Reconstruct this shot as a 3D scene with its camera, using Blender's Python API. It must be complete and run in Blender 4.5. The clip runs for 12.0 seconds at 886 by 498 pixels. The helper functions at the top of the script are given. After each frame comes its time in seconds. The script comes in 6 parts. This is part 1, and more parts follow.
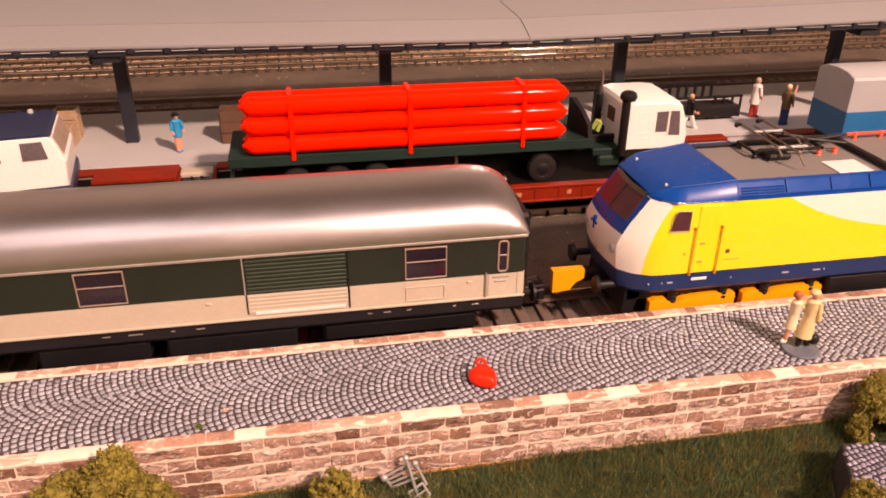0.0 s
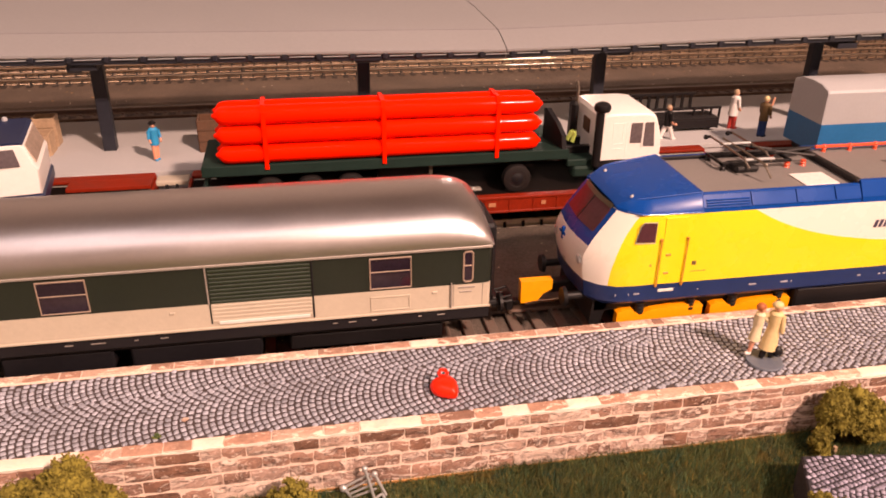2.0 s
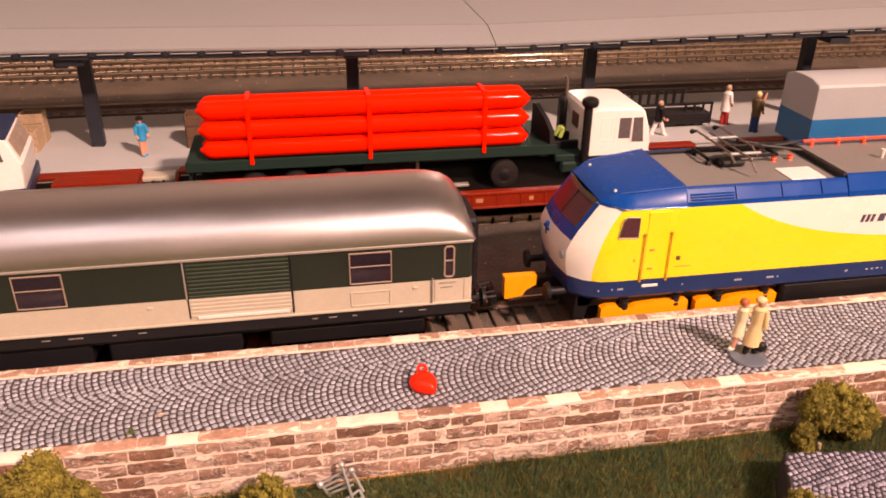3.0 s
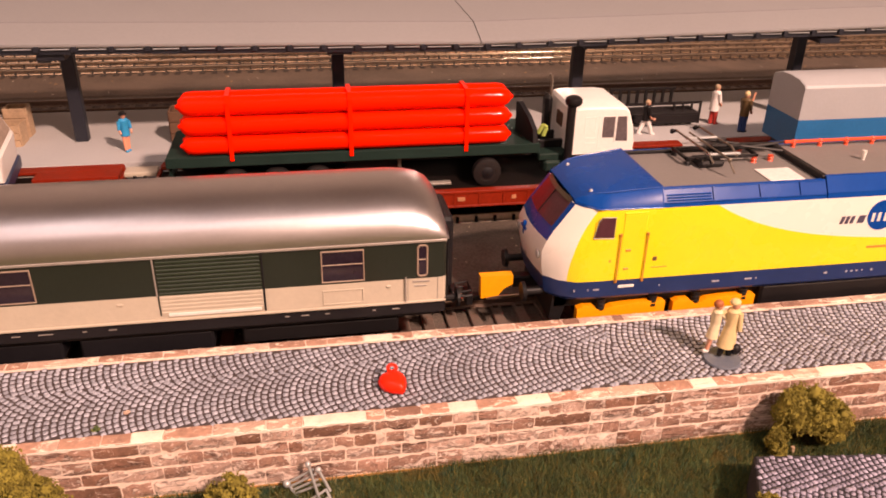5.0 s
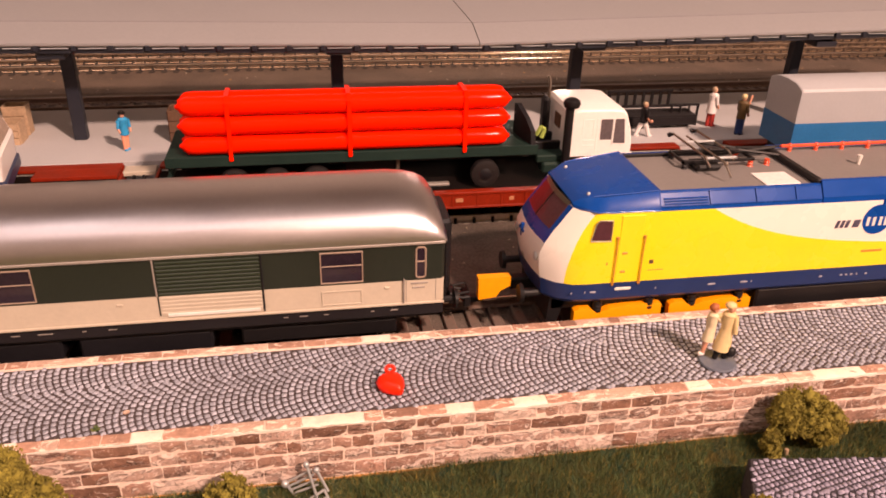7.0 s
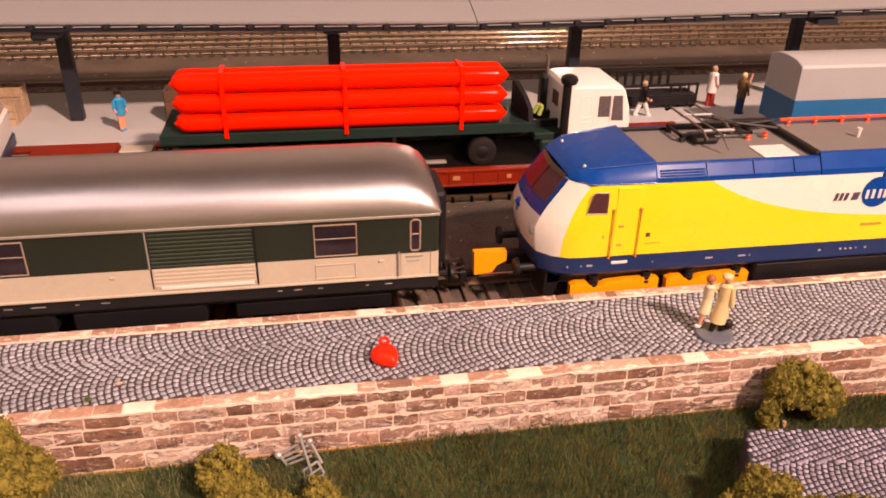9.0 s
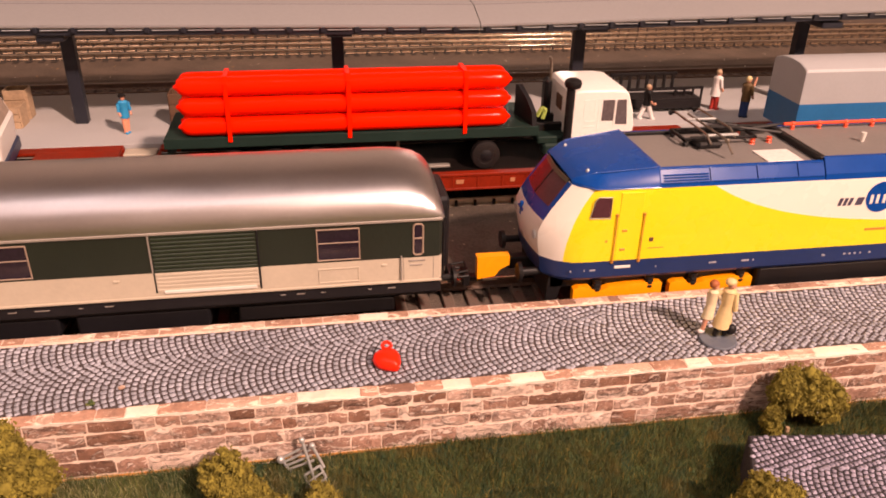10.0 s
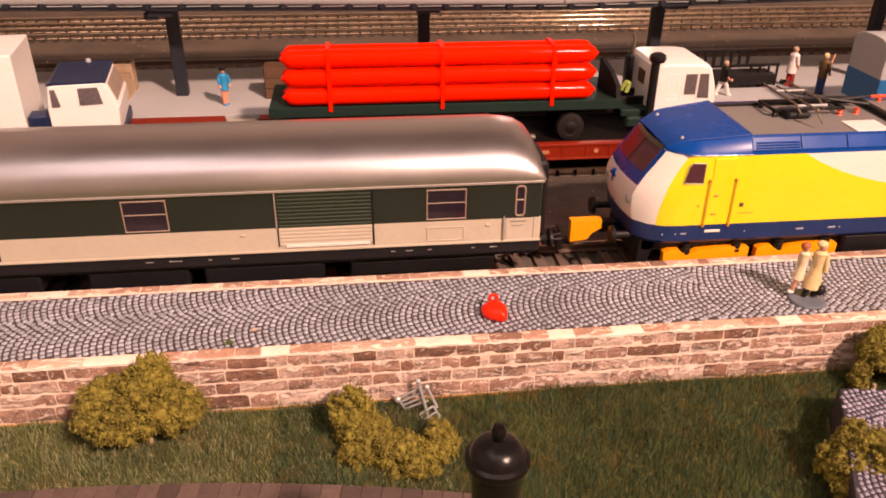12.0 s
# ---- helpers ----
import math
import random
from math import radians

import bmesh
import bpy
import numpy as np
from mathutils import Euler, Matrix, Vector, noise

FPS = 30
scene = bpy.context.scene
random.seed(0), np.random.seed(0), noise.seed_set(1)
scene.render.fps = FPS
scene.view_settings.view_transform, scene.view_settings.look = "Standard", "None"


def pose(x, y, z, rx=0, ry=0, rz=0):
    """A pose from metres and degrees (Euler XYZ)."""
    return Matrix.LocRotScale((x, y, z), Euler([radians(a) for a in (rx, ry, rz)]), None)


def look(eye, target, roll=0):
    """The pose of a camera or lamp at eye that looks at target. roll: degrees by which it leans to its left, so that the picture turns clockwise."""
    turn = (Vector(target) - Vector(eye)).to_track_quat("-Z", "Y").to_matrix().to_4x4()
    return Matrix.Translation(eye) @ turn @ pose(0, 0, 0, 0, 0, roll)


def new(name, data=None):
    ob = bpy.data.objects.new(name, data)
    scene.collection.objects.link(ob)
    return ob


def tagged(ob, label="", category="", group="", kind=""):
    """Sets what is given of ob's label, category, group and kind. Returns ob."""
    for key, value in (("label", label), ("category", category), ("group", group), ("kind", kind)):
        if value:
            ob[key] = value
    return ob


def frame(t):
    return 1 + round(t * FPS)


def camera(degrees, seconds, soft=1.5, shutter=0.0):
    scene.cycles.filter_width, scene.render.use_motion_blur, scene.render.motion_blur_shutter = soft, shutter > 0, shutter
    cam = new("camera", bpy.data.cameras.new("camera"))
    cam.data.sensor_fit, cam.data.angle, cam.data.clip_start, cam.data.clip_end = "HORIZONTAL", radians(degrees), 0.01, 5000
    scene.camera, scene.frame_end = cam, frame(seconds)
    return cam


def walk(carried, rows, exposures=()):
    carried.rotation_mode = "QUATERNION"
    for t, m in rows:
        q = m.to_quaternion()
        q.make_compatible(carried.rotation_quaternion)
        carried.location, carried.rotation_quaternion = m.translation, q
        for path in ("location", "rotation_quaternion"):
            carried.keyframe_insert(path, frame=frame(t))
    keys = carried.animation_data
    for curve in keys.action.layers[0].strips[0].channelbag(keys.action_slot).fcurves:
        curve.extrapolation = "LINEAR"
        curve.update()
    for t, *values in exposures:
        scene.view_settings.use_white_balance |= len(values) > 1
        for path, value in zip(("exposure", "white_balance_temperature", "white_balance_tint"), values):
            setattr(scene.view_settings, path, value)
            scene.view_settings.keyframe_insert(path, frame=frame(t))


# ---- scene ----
cam = camera(58.81, 12.0, soft=1.8)
# seconds, place in metres, turn in degrees
PATH = [
    (0, -0.06420, -0.18631, 0.11849, 62.872, -0.465, -10.642),
    (0.5, -0.06317, -0.18697, 0.11857, 62.997, -0.869, -10.771),
    (1, -0.06170, -0.18819, 0.11885, 63.186, -0.616, -10.649),
    (1.5, -0.05897, -0.18831, 0.11901, 63.284, -0.646, -10.821),
    (2, -0.05604, -0.18789, 0.11924, 63.463, -0.801, -10.628),
    (2.5, -0.05321, -0.18775, 0.11856, 63.218, -0.740, -10.422),
    (3, -0.05016, -0.18796, 0.11763, 63.387, -0.684, -10.382),
    (5, -0.04256, -0.18796, 0.11767, 63.145, -1.003, -9.956),
    (5.5, -0.04187, -0.18813, 0.11821, 63.236, -1.141, -9.984),
    (6, -0.04131, -0.18833, 0.11902, 63.404, -1.122, -9.938),
    (6.5, -0.04056, -0.18882, 0.11846, 62.883, -1.205, -9.864),
    (7, -0.04311, -0.18848, 0.11923, 62.966, -1.414, -10.023),
    (7.5, -0.04258, -0.19192, 0.11788, 62.644, -1.107, -9.736),
    (9.5, -0.04062, -0.18974, 0.11374, 62.491, -1.119, -9.869),
    (10, -0.04052, -0.18977, 0.11467, 62.588, -1.095, -9.517),
    (10.5, -0.04261, -0.19049, 0.11562, 62.765, -1.047, -9.278),
    (11, -0.04644, -0.19193, 0.11556, 61.756, -0.912, -8.626),
    (11.5, -0.05213, -0.19698, 0.11405, 61.992, -0.880, -7.844),
    (12, -0.05888, -0.20188, 0.11443, 61.513, -0.512, -6.570),
]
walk(cam, [(t, pose(x, y, z, rx, ry, rz)) for t, x, y, z, rx, ry, rz in PATH], exposures=[(0, 0.10), (3, 0.08), (6, 0.04), (9, 0.0), (12, 0.02)])

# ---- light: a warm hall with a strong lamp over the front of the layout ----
world = bpy.data.worlds.new("hall")
scene.world = world
world.use_nodes = True
world.node_tree.nodes["Background"].inputs[0].default_value = (1.0, 0.86, 0.76, 1)
world.node_tree.nodes["Background"].inputs[1].default_value = 0.25


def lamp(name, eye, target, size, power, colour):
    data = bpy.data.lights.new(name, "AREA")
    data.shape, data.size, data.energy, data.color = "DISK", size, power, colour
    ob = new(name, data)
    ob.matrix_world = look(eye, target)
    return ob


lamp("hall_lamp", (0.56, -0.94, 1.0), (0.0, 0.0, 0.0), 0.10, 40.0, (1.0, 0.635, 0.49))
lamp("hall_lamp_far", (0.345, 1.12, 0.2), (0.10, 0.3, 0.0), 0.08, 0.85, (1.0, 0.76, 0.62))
# unseen fills, added: one for the left, one for the silver roof's band
lamp("ceiling_light", (-0.75, -0.3, 1.86), (-0.75, -0.3, 0.0), 0.6, 3.2, (1.0, 0.77, 0.72))
panel = lamp("ceiling_panel", (-0.1, -1.0, 1.86), (-0.1, -1.0, 0.0), 1.9, 11.0, (1.0, 0.72, 0.66))
panel.data.shape, panel.data.size_y = "RECTANGLE", 0.7
panel.matrix_world = pose(-0.1, -1.0, 1.86)

MM = 0.001


# ---- materials ----
def material(name, colour, rough=0.5, metal=0.0, vary=0.12, grain=900.0, blotch=90.0, bump=0.1, coat=0.0, per=0.0, island=False, spec=0.5):
    """A surface with fine grain, broad blotches and relief; grain and blotch are cycles a metre."""
    m = bpy.data.materials.new(name)
    m.use_nodes = True
    nt = m.node_tree
    b = nt.nodes["Principled BSDF"]
    b.inputs["Metallic"].default_value = metal
    b.inputs["Coat Weight"].default_value = coat
    b.inputs["Specular IOR Level"].default_value = spec
    tc = nt.nodes.new("ShaderNodeNewGeometry")
    fine = nt.nodes.new("ShaderNodeTexNoise")
    fine.inputs["Scale"].default_value, fine.inputs["Detail"].default_value = grain, 4
    broad = nt.nodes.new("ShaderNodeTexNoise")
    broad.inputs["Scale"].default_value, broad.inputs["Detail"].default_value = blotch, 3
    for n in (fine, broad):
        nt.links.new(tc.outputs["Position"], n.inputs["Vector"])
    mix = nt.nodes.new("ShaderNodeMath")
    mix.operation = "ADD"
    nt.links.new(fine.outputs[0], mix.inputs[0])
    nt.links.new(broad.outputs[0], mix.inputs[1])
    value = nt.nodes.new("ShaderNodeMapRange")
    value.inputs["From Min"].default_value, value.inputs["From Max"].default_value = 0.6, 1.4
    value.inputs["To Min"].default_value, value.inputs["To Max"].default_value = 1 - vary, 1 + vary
    nt.links.new(mix.outputs[0], value.inputs["Value"])
    out = value.outputs[0]
    if per:
        source = nt.nodes.new("ShaderNodeNewGeometry" if island else "ShaderNodeObjectInfo")
        pr = nt.nodes.new("ShaderNodeMapRange")
        pr.inputs["To Min"].default_value, pr.inputs["To Max"].default_value = 1 - per, 1 + per
        nt.links.new(source.outputs["Random Per Island" if island else "Random"], pr.inputs["Value"])
        mul = nt.nodes.new("ShaderNodeMath")
        mul.operation = "MULTIPLY"
        nt.links.new(out, mul.inputs[0])
        nt.links.new(pr.outputs[0], mul.inputs[1])
        out = mul.outputs[0]
    hsv = nt.nodes.new("ShaderNodeHueSaturation")
    hsv.inputs["Color"].default_value = (*colour, 1)
    nt.links.new(out, hsv.inputs["Value"])
    nt.links.new(hsv.outputs[0], b.inputs["Base Color"])
    rr = nt.nodes.new("ShaderNodeMapRange")
    rr.inputs["To Min"].default_value, rr.inputs["To Max"].default_value = max(0.03, rough - 0.08), min(1, rough + 0.08)
    nt.links.new(broad.outputs[0], rr.inputs["Value"])
    nt.links.new(rr.outputs[0], b.inputs["Roughness"])
    if bump:
        bp = nt.nodes.new("ShaderNodeBump")
        bp.inputs["Strength"].default_value, bp.inputs["Distance"].default_value = bump, 0.0004
        nt.links.new(fine.outputs[0], bp.inputs["Height"])
        nt.links.new(bp.outputs[0], b.inputs["Normal"])
    m["hsv"] = hsv.name
    return m


def speckled(m, colour, scale, share, size=0.25):
    """Adds light crumbs to a material."""
    nt = m.node_tree
    b = nt.nodes["Principled BSDF"]
    geo = nt.nodes.new("ShaderNodeNewGeometry")
    vor = nt.nodes.new("ShaderNodeTexVoronoi")
    vor.inputs["Scale"].default_value = scale
    nt.links.new(geo.outputs["Position"], vor.inputs["Vector"])
    sep = nt.nodes.new("ShaderNodeSeparateColor")
    nt.links.new(vor.outputs["Color"], sep.inputs[0])
    pick = nt.nodes.new("ShaderNodeMath")
    pick.operation = "LESS_THAN"
    pick.inputs[1].default_value = share
    nt.links.new(sep.outputs[0], pick.inputs[0])
    near = nt.nodes.new("ShaderNodeMath")
    near.operation = "LESS_THAN"
    near.inputs[1].default_value = size
    nt.links.new(vor.outputs["Distance"], near.inputs[0])
    both = nt.nodes.new("ShaderNodeMath")
    both.operation = "MULTIPLY"
    nt.links.new(pick.outputs[0], both.inputs[0])
    nt.links.new(near.outputs[0], both.inputs[1])
    mx = nt.nodes.new("ShaderNodeMix")
    mx.data_type = "RGBA"
    nt.links.new(both.outputs[0], mx.inputs["Factor"])
    old = b.inputs["Base Color"].links[0].from_socket
    nt.links.new(old, mx.inputs["A"])
    mx.inputs["B"].default_value = (*colour, 1)
    nt.links.new(mx.outputs["Result"], b.inputs["Base Color"])
    return m


BALLAST = speckled(material("ballast", (0.105, 0.083, 0.068), 0.9, vary=0.55, grain=1300, blotch=60, bump=1.0), (0.55, 0.46, 0.3), 620, 0.035, 0.2)
BALLAST_FAR = speckled(speckled(material("ballast_far", (0.102, 0.071, 0.051), 0.9, vary=0.5, grain=1300, blotch=40, bump=1.0), (0.75, 0.66, 0.5), 420, 0.022, 0.2), (0.4, 0.22, 0.07), 300, 0.02, 0.22)
SLEEPER = material("sleeper", (0.14, 0.105, 0.085), 0.75, vary=0.25, grain=1500, per=0.18)
SLEEPER_FAR = material("dark_sleeper", (0.026, 0.019, 0.015), 0.8, vary=0.3, grain=1500, per=0.2)
RAIL = material("rail_steel", (0.62, 0.50, 0.40), 0.2, 1.0, vary=0.2, grain=600, bump=0.05)
RAIL_BARE = material("bare_rail", (0.82, 0.70, 0.58), 0.42, 0.9, vary=0.2, grain=500, bump=0.05)
RAIL_FAR = material("rail_bright", (0.66, 0.55, 0.44), 0.2, 1.0, vary=0.3, grain=500, bump=0.05)
FRAME_BLACK = material("frame_black", (0.008, 0.0075, 0.010), 0.55, vary=0.3, spec=0.3)
SCREEN_PALE = material("pale_windscreen", (0.43, 0.34, 0.28), 0.15, vary=0.25, bump=0)
RAIL_SIDE = material("rail_rust", (0.13, 0.08, 0.055), 0.6, 0.2, vary=0.25)
DARK = material("black_iron", (0.009, 0.008, 0.009), 0.5, vary=0.3, spec=0.3)
POST = material("dark_steel_paint", (0.016, 0.018, 0.028), 0.45, vary=0.2)
CONCRETE = material("platform_grey", (0.45, 0.445, 0.455), 0.85, vary=0.07, grain=1800, blotch=30, bump=0.25)
ROOF = material("canopy_sheet", (0.255, 0.253, 0.262), 0.85, vary=0.05, grain=700, blotch=14, bump=0.08)
ROOF_DARK = material("roof_fold_grey", (0.16, 0.15, 0.17), 0.6)
WOOD_PALE = material("base_board_wood", (0.62, 0.30, 0.08), 0.7, vary=0.2)
LIP = material("worn_plaster_lip", (0.92, 0.80, 0.71), 0.9, vary=0.12, grain=900, blotch=200, bump=0.5)
MORTAR = material("mortar", (0.80, 0.64, 0.54), 0.9, vary=0.2, grain=900, blotch=200, bump=0.6)
STONES = {"d": material("brown_sandstone", (0.215, 0.113, 0.077), 0.85, vary=0.4, grain=1000, blotch=240, bump=0.9, per=0.22),
          "m": material("red_sandstone", (0.325, 0.19, 0.142), 0.85, vary=0.4, grain=1000, blotch=260, bump=0.9, per=0.18),
          "l": material("light_sandstone", (0.44, 0.295, 0.24), 0.85, vary=0.32, grain=1000, blotch=260, bump=0.8, per=0.14),
          "p": material("pale_sandstone", (0.64, 0.485, 0.405), 0.85, vary=0.2, grain=900, blotch=220, bump=0.5, per=0.1)}
CAPS = {"d": material("brown_cap_stone", (0.25, 0.14, 0.10), 0.8, vary=0.3, grain=1100, blotch=300, bump=0.5, per=0.15),
        "m": material("red_cap_stone", (0.385, 0.225, 0.16), 0.8, vary=0.3, grain=1100, blotch=300, bump=0.5, per=0.15),
        "l": material("light_cap_stone", (0.51, 0.35, 0.27), 0.8, vary=0.25, grain=1100, blotch=300, bump=0.4, per=0.12),
        "p": material("pale_cap_stone", (0.80, 0.68, 0.58), 0.8, vary=0.12, grain=1100, blotch=300, bump=0.3, per=0.06)}


def many_toned(m, low, high, island=False):
    """Spreads the pieces of a material between two colours."""
    nt = m.node_tree
    hsv = nt.nodes[m["hsv"]]
    src = nt.nodes.new("ShaderNodeNewGeometry" if island else "ShaderNodeObjectInfo")
    mx = nt.nodes.new("ShaderNodeMix")
    mx.data_type = "RGBA"
    nt.links.new(src.outputs["Random Per Island" if island else "Random"], mx.inputs["Factor"])
    mx.inputs["A"].default_value, mx.inputs["B"].default_value = (*low, 1), (*high, 1)
    nt.links.new(mx.outputs["Result"], hsv.inputs["Color"])
    return m


def mottled(m, colour, scale, lo, hi, along=1.0, relief=0.0):
    """Pale worn patches and cracks over a stone; along draws them out lengthwise, relief lifts them."""
    nt = m.node_tree
    b = nt.nodes["Principled BSDF"]
    geo = nt.nodes.new("ShaderNodeNewGeometry")
    mp = nt.nodes.new("ShaderNodeMapping")
    mp.inputs["Scale"].default_value = (1 / along, 1, 1)
    nt.links.new(geo.outputs["Position"], mp.inputs["Vector"])
    no = nt.nodes.new("ShaderNodeTexNoise")
    no.inputs["Scale"].default_value, no.inputs["Detail"].default_value, no.inputs["Roughness"].default_value, no.inputs["Distortion"].default_value = scale, 6, 0.7, 1.2
    nt.links.new(mp.outputs[0], no.inputs["Vector"])
    mr = nt.nodes.new("ShaderNodeMapRange")
    mr.inputs["From Min"].default_value, mr.inputs["From Max"].default_value = lo, hi
    nt.links.new(no.outputs[0], mr.inputs["Value"])
    mx = nt.nodes.new("ShaderNodeMix")
    mx.data_type = "RGBA"
    nt.links.new(mr.outputs[0], mx.inputs["Factor"])
    nt.links.new(b.inputs["Base Color"].links[0].from_socket, mx.inputs["A"])
    mx.inputs["B"].default_value = (*colour, 1)
    nt.links.new(mx.outputs["Result"], b.inputs["Base Color"])
    if relief:
        bp = nt.nodes.new("ShaderNodeBump")
        bp.inputs["Strength"].default_value, bp.inputs["Distance"].default_value = 1.0, relief
        nt.links.new(mr.outputs[0], bp.inputs["Height"])
        nt.links.new(b.inputs["Normal"].links[0].from_socket, bp.inputs["Normal"])
        nt.links.new(bp.outputs[0], b.inputs["Normal"])
    return m


for tone, veins in (("d", 0.575), ("m", 0.54), ("l", 0.515), ("p", 0.49)):
    mottled(STONES[tone], (0.12, 0.055, 0.036), 300, 0.57, 0.68, 3.5, -0.0003)
    mottled(STONES[tone], (0.76, 0.60, 0.52), 420, veins, veins + 0.05, 2.6, 0.00025)
    mottled(STONES[tone], (0.76, 0.60, 0.52), 900, veins + 0.02, veins + 0.1, 1.6)
    mottled(CAPS[tone], (0.88, 0.70, 0.57), 420, veins + 0.01, veins + 0.07, 2.4)
    mottled(CAPS[tone], (0.34, 0.15, 0.08), 330, 0.60, 0.70, 3.0)
JOINT = material("cobble_joint", (0.07, 0.055, 0.056), 0.9, vary=0.2)
SLAB_EDGE = material("slab_edge", (0.032, 0.029, 0.036), 0.9, vary=0.3, bump=0.6)
COBBLE = material("cobble", (0.36, 0.375, 0.445), 0.34, vary=0.25, grain=1500, blotch=50, bump=0.5, per=0.22)
COBBLE_ALL = material("cobble_joined", (0.36, 0.375, 0.445), 0.34, vary=0.25, grain=1500, blotch=50, bump=0.5, per=0.22, island=True)
SLAB_COBBLE = material("lilac_cobble", (0.30, 0.285, 0.38), 0.5, vary=0.25, grain=1500, blotch=50, bump=0.4, per=0.25)
SLAB_COBBLE_ALL = material("lilac_cobble_joined", (0.30, 0.285, 0.38), 0.5, vary=0.25, grain=1500, blotch=50, bump=0.4, per=0.25, island=True)
EARTH = material("earth_green", (0.10, 0.10, 0.03), 0.95, vary=0.4, bump=0.8)
SILVER = material("silver_roof", (0.55, 0.525, 0.545), 0.335, 1.0, vary=0.04, grain=900, blotch=40, bump=0.02)
speckled(SILVER, (0.85, 0.8, 0.75), 120, 0.05, 0.035)
GREEN = material("dark_green_paint", (0.013, 0.018, 0.012), 0.4, vary=0.1)
CREAM = material("cream_paint", (0.49, 0.435, 0.35), 0.45, vary=0.06)
GREY_TRIM = material("trim_grey", (0.34, 0.31, 0.28), 0.4, 0.3)
GLASS_GREY = material("grey_glass", (0.12, 0.10, 0.11), 0.12, vary=0.3, bump=0)
GLASS_DARK = material("dark_glass", (0.075, 0.028, 0.036), 0.24, vary=0.2, bump=0, coat=0.0, spec=0.2)
BLUE = material("loco_blue", (0.003, 0.052, 0.29), 0.26, vary=0.08, bump=0.012, spec=0.16)
# lighter, glossier copy of the loco blue that draws the roof edge highlights
BLUE_HIGHLIGHT = material("moulded_blue_edge", (0.02, 0.08, 0.36), 0.14, vary=0.05, bump=0, spec=0.9, coat=0.6)
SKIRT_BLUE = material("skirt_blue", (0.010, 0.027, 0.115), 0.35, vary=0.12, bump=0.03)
WHITE = material("loco_white", (0.80, 0.76, 0.72), 0.3, vary=0.04, bump=0.02, coat=0.3)
YELLOW = material("buffer_yellow", (0.95, 0.36, 0.002), 0.4, vary=0.08, bump=0.05)
GREY_ROOF = material("loco_roof_grey", (0.20, 0.185, 0.178), 0.55, vary=0.08, bump=0.05)
SIGNAL_RED = material("insulator_red", (0.75, 0.09, 0.03), 0.35)
CHROME = material("pantograph_steel", (0.26, 0.22, 0.18), 0.35, 0.8)
PIPE_RED = material("pipe_red", (1.0, 0.013, 0.0), 0.09, vary=0.03, bump=0.0, spec=0.07)
BED_GREEN = material("trailer_green", (0.012, 0.028, 0.023), 0.6, vary=0.15, spec=0.2)
TYRE = material("tyre_rubber", (0.013, 0.010, 0.010), 0.6, spec=0.3)
WAGON_RED = material("wagon_red", (0.22, 0.016, 0.003), 0.5, spec=0.25, vary=0.25, grain=900, blotch=120)
WAGON_DECK = material("wagon_deck", (0.007, 0.0045, 0.004), 0.85, vary=0.25, spec=0.08)
CAB_WHITE = material("cab_white", (0.86, 0.84, 0.82), 0.35, vary=0.04)
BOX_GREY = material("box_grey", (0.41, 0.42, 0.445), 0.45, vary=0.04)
BOX_BLUE = material("box_blue", (0.02, 0.14, 0.36), 0.45)
NAVY = material("navy_roof", (0.012, 0.022, 0.07), 0.4)
SKIN = material("figure_skin", (0.6, 0.3, 0.2), 0.5)
COAT_BEIGE = material("coat_beige", (0.66, 0.52, 0.27), 0.6)
COAT_CREAM = material("coat_cream", (0.74, 0.63, 0.42), 0.6)
HAIR_BROWN = material("hair_brown", (0.36, 0.11, 0.035), 0.6)
CLOTH_BLUE = material("cloth_blue", (0.03, 0.30, 0.60), 0.5)
CLOTH_PINK = material("trousers_salmon", (0.8, 0.32, 0.2), 0.5)
CLOTH_WHITE = material("cloth_white", (0.78, 0.74, 0.72), 0.5)
CLOTH_RED = material("cloth_red", (0.45, 0.04, 0.03), 0.5)
JACKET_BROWN = material("jacket_brown", (0.12, 0.075, 0.03), 0.6)
CLOTH_NAVY = material("cloth_navy", (0.02, 0.05, 0.17), 0.5)
HEART_RED = material("heart_red", (0.95, 0.022, 0.002), 0.35, bump=0.02, spec=0.3)
BASE_OLIVE = material("visor_olive", (0.04, 0.036, 0.022), 0.4)
BASE_GREY = material("base_disc", (0.12, 0.14, 0.18), 0.5)
LEAF = material("foam_leaf", (0.215, 0.18, 0.027), 0.95, vary=0.3, grain=1500, blotch=160, bump=0.3, per=0.18, island=True)
GRASS = material("grass_fibre", (0.15, 0.165, 0.045), 0.75, vary=0.5, grain=300, blotch=45, bump=0, per=0.55, island=True)
STRAW = material("straw_fibre", (0.33, 0.33, 0.16), 0.75, vary=0.4, grain=300, blotch=60, bump=0, per=0.4, island=True)
WOOD_DARK = material("dark_crate_wood", (0.11, 0.055, 0.03), 0.7, vary=0.3)
WOOD = material("crate_wood", (0.44, 0.31, 0.20), 0.7, vary=0.3)
GLASS_CAR = material("smoky_glass", (0.020, 0.013, 0.022), 0.12, vary=0.3, bump=0, spec=0.5)
FRAME_TAN = material("window_frame_tan", (0.36, 0.27, 0.21), 0.4, 0.2)
BENCH_BLACK = material("bench_black", (0.012, 0.010, 0.011), 0.6, vary=0.2, spec=0.2)
SILVER_GREY = material("pale_metal", (0.52, 0.54, 0.55), 0.35, 0.5)
PLASTER = material("hall_plaster", (0.55, 0.50, 0.45), 0.9, vary=0.05, grain=60, blotch=3)
CEILING_DARK = material("hall_ceiling", (0.20, 0.16, 0.13), 0.9, vary=0.08, grain=60, blotch=3)
